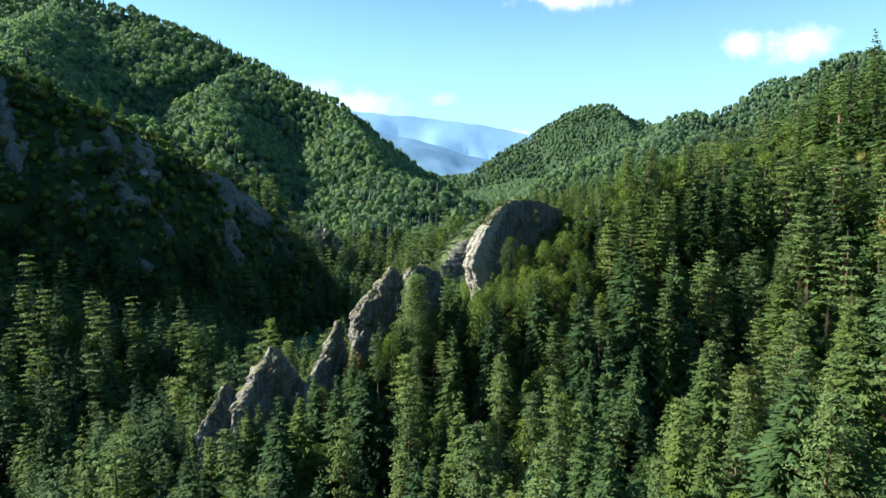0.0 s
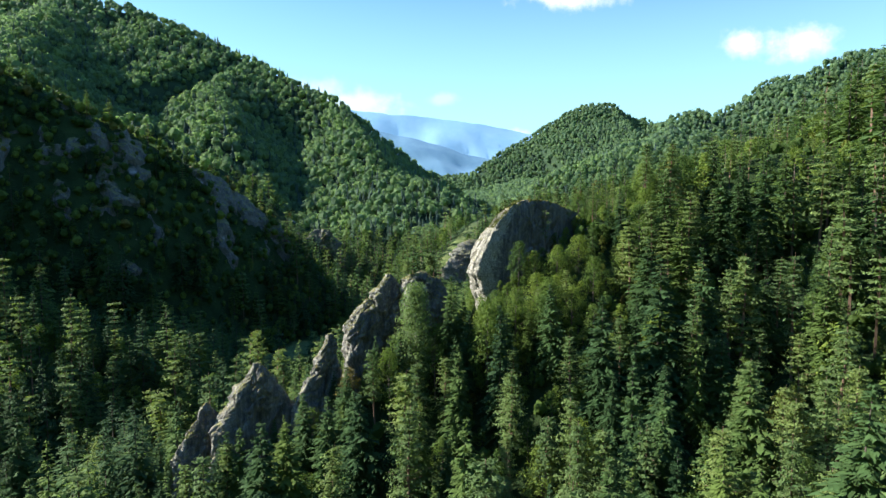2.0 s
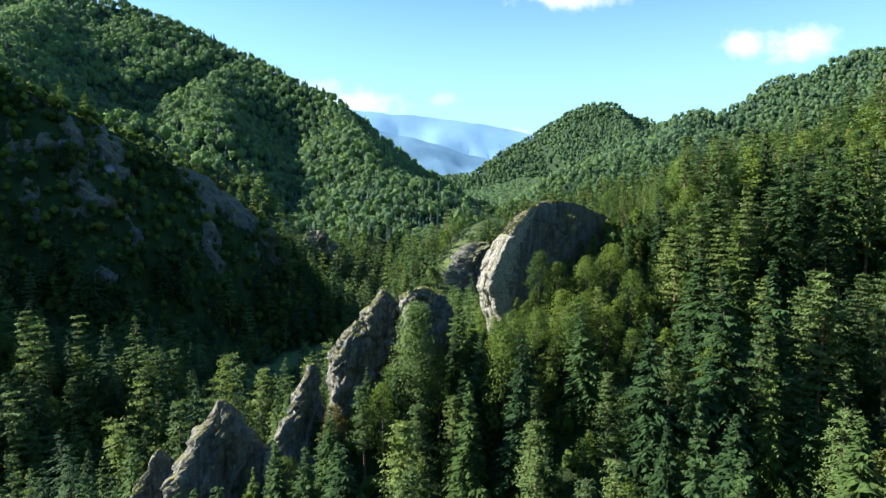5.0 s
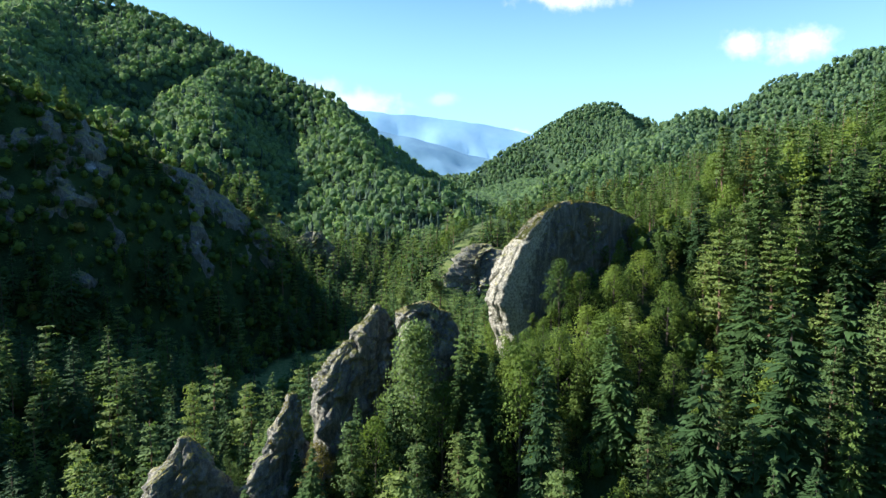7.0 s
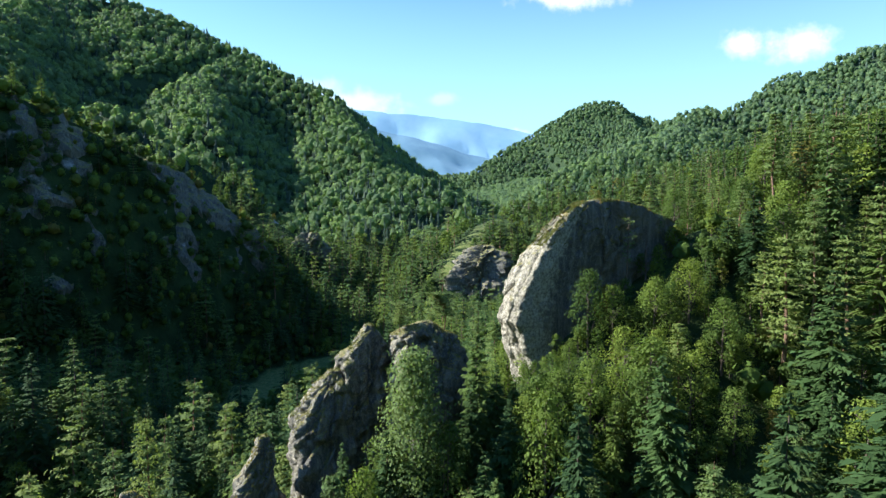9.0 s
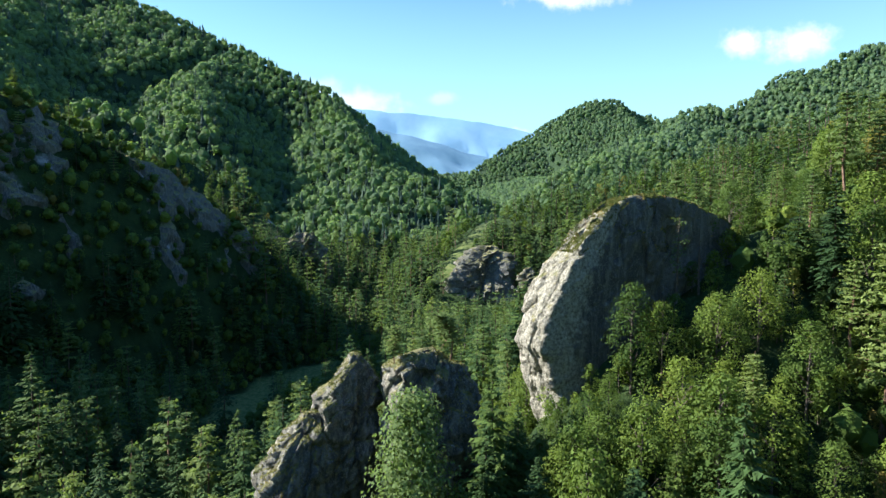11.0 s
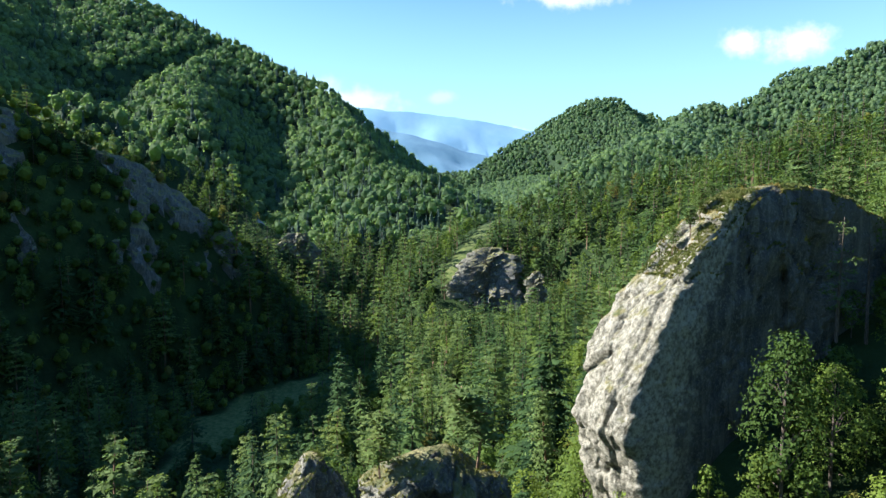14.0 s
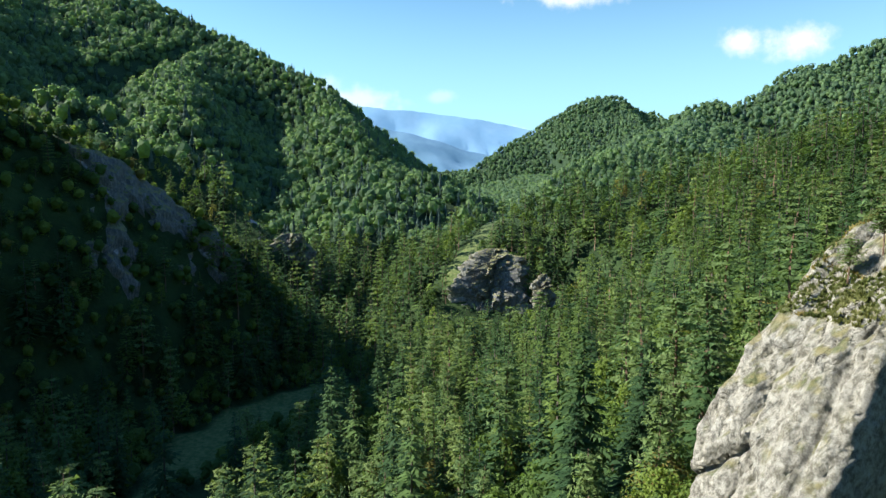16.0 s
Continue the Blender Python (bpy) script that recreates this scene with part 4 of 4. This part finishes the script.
SMALL = [(mesh_from("trunk", *soup(w_), PINE_BARK), mesh_from("crown", *soup(c_), PINE)) for w_, c_ in (pine(400 + v, 4.5, 45, 26, 0.17) for v in range(3))]


def small_pine(x, y, z, h, wide, label):
    """A low spreading pine that roots in bare rock."""
    root = new("pine_tree")
    root.matrix_basis = pose(x, y, z - 0.1, 0, 0, rng.uniform(0, 360)) @ Matrix.Diagonal((wide * h / 4.5, wide * h / 4.5, h / 4.5, 1))
    for part_name, me in zip(("trunk", "crown"), SMALL[rng.randint(3)]):
        new(part_name, me).parent = root
    return tagged(root, label, "pine", "pine trees round the rock rib")


for x_, y_, h_ in ((13.4, 167.6, 3.2), (14.6, 167.0, 3.9), (15.8, 168, 4.0), (17.5, 170, 2.6), (22.8, 172.2, 3.6), (25, 173, 3.4), (20, 171.5, 2.2), (27.5, 174, 4.2)):
    small_pine(x_, y_, top_of(main_crag, x_, y_), 0.55 * h_, 1.5, "small stunted pine on the crag's turf top")

for x_, y_, h_ in ((-9.4, 156.6, 4.4), (-3.3, 158.2, 6.0)):
    knob_top = float(max(top_of(o, x_, y_) for o in bpy.data.objects if o.name.startswith("rock_outcrop")))
    small_pine(x_, y_, knob_top, h_, 1.5, "small open pine rooted on a rock knob")


def snag(x, y, z, h, seed, needles, label):
    """A dead or dying pine: a bare pale stem with short broken boughs and a few last needles."""
    r = np.random.RandomState(seed)
    lean = r.normal(0, 0.25, 2)
    wood, tufts = [stem([(0, 0, -0.8), (lean[0] * 0.3, lean[1] * 0.3, h * 0.5), (lean[0], lean[1], h)], [0.15, 0.10, 0.02], 6)], []
    for f in np.linspace(0.22, 0.95, 22):
        phi, reach = r.uniform(0, 6.28), r.uniform(0.4, 1.5) * (1.15 - f) + 0.2
        root = np.array((lean[0] * f, lean[1] * f, h * f))
        end = root + np.array((reach * math.cos(phi), reach * math.sin(phi), -reach * r.uniform(0.0, 0.5)))
        wood.append(stem([root, (root + end) / 2 + (0, 0, 0.1), end], [0.045, 0.03, 0.012], 3))
        if needles and r.uniform() < 0.75:
            tufts.append(end + r.normal(0, 1, (needles, 3)) * (0.32, 0.32, 0.12))
    root = new("dead_pine")
    root.matrix_basis = pose(x, y, z)
    part("trunk", np.concatenate(wood), BARK, root)
    if tufts:
        c = np.concatenate(tufts)
        part("crown", leaves(r, c, np.zeros_like(c) + (0, 0, 1.0), np.full(len(c), 0.22), 0.7, 0.45), PINE, root, "sparse last needles")
    return tagged(root, label, "dead tree")


snag(26.3, 166.2, 88.0, 9.3, 5, 22, "half-dead pine with drooping boughs against the crag")
snag(29.8, 167.6, 87.5, 8.0, 6, 0, "bare pale dead pine stem beside the crag")
snag(-3.1, 146.6, 60.0, 13.0, 8, 0, "thin grey dead stem beside the aspen")

for i in np.nonzero(single)[0]:
    x_, y_, z_, k_, s_ = (float(a[i]) for a in near)
    fat = s_ * rng.uniform(0.88, 1.18)
    stand_tree(int(k_), int(rng.randint(5)), pose(x_, y_, z_, rng.normal(0, 1.2), rng.normal(0, 1.2), rng.uniform(0, 360)) @ Matrix.Diagonal((fat, fat, s_, 1)))

rest = [a[~single] for a in near]
ox_, oy_ = plan_points(rng, 7.0, -170, 190, -80, 60)
woods("forest_start", "dense {} forest at the valley's near end", *plant(ox_, oy_, rng), 3, rng)
woods("forest_near", "dense {} forest on the near slopes", *rest, 1, rng)

mx_, my_ = plan_points(rng, 7.8, -460, 460, 60, 680)
gap = np.hypot(mx_ - 0, my_ - 130)
fit_in = (np.abs(mx_) < 0.85 * (my_ + 20) + 25) & (gap >= 190) & (gap < 520)
x_, y_, z_, k_, s_ = plant(mx_[fit_in], my_[fit_in], rng)
inner = np.hypot(x_, y_ - 130) < 320
woods("forest_middle", "dense {} forest on the valley sides", x_[inner], y_[inner], z_[inner], k_[inner], s_[inner], 1, rng)
woods("forest_beyond", "dense {} forest further up the valley", x_[~inner], y_[~inner], z_[~inner], k_[~inner], s_[~inner], 2, rng)

fx_, fy_ = plan_points(rng, 8.6, -1150, 900, 300, 1420)
gap = np.hypot(fx_, fy_ - 130)
fit_in = (np.abs(fx_) < 0.85 * (fy_ + 20) + 25) & (gap >= 520) & (gap < 1290)
place = list(plant(fx_[fit_in], fy_[fit_in], rng))
place[4] = place[4] * np.where(place[3] == 2, 1.28, 0.72)
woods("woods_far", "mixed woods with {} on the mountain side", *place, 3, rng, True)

vx_, vy_ = plan_points(rng, 12, -1400, 2200, 900, 3300)
gap = np.hypot(vx_, vy_ - 130)
fit_in = (np.abs(vx_) < 0.85 * (vy_ + 20) + 25) & (gap >= 1290) & (gap < 3200)
place = list(plant(vx_[fit_in], vy_[fit_in], rng))
place[4] = place[4] * np.where(place[3] == 2, 1.75, 0.85)
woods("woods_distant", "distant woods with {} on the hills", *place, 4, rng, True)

# undergrowth: low bushes that close the ground between the trees and on the steep spur
bx_, by_ = plan_points(rng, 4.6, -190, 150, 70, 330)
fit_in = (np.abs(bx_) < 0.85 * (by_ + 20) + 25) & (np.hypot(bx_, by_ - 130) < 170)
x_, y_, z_, k_, s_ = plant(bx_[fit_in], by_[fit_in], rng)
woods("undergrowth", "low {} bushes under the forest", x_, y_, z_, k_ * 0 + 2, rng.uniform(0.14, 0.34, len(x_)), 5, rng)
bx_, by_ = plan_points(rng, 6.2, 4, 85, 118, 192)
x_, y_, z_, k_, s_ = plant(bx_, by_, rng)
woods("thicket", "light green {} thicket at the foot of the crag", x_, y_, z_, k_ * 0 + 2, np.minimum(s_, rng.uniform(0.22, 0.48, len(x_))), 1, rng)
bx_, by_ = plan_points(rng, 2.9, -1, 48, 140, 182)
front = by_ < np.where(bx_ < 14, 163.5, 157.5) + 0.4 * bx_
x_, y_ = bx_[front], by_[front]
woods("shrubs", "low {} shrubs along the foot of the crag", x_, y_, land(x_, y_), np.full(len(x_), 2), rng.uniform(0.18, 0.36, len(x_)), 1, rng)
bx_, by_ = plan_points(rng, 4.2, -420, -60, 250, 480)
near_spur = to_line(bx_, by_, DARK_SPUR)[0] < 110
x_, y_ = bx_[near_spur], by_[near_spur]
grows = (turf_at(x_, y_) < 0.1) & (rng.uniform(0, 1, x_.shape) > 0.45 * bare_at(x_, y_))
x_, y_ = x_[grows], y_[grows]
woods("scrub", "dark {} scrub on the steep spur", x_, y_, land(x_, y_), np.full(len(x_), 2), rng.uniform(0.2, 0.5, len(x_)), 5, rng)
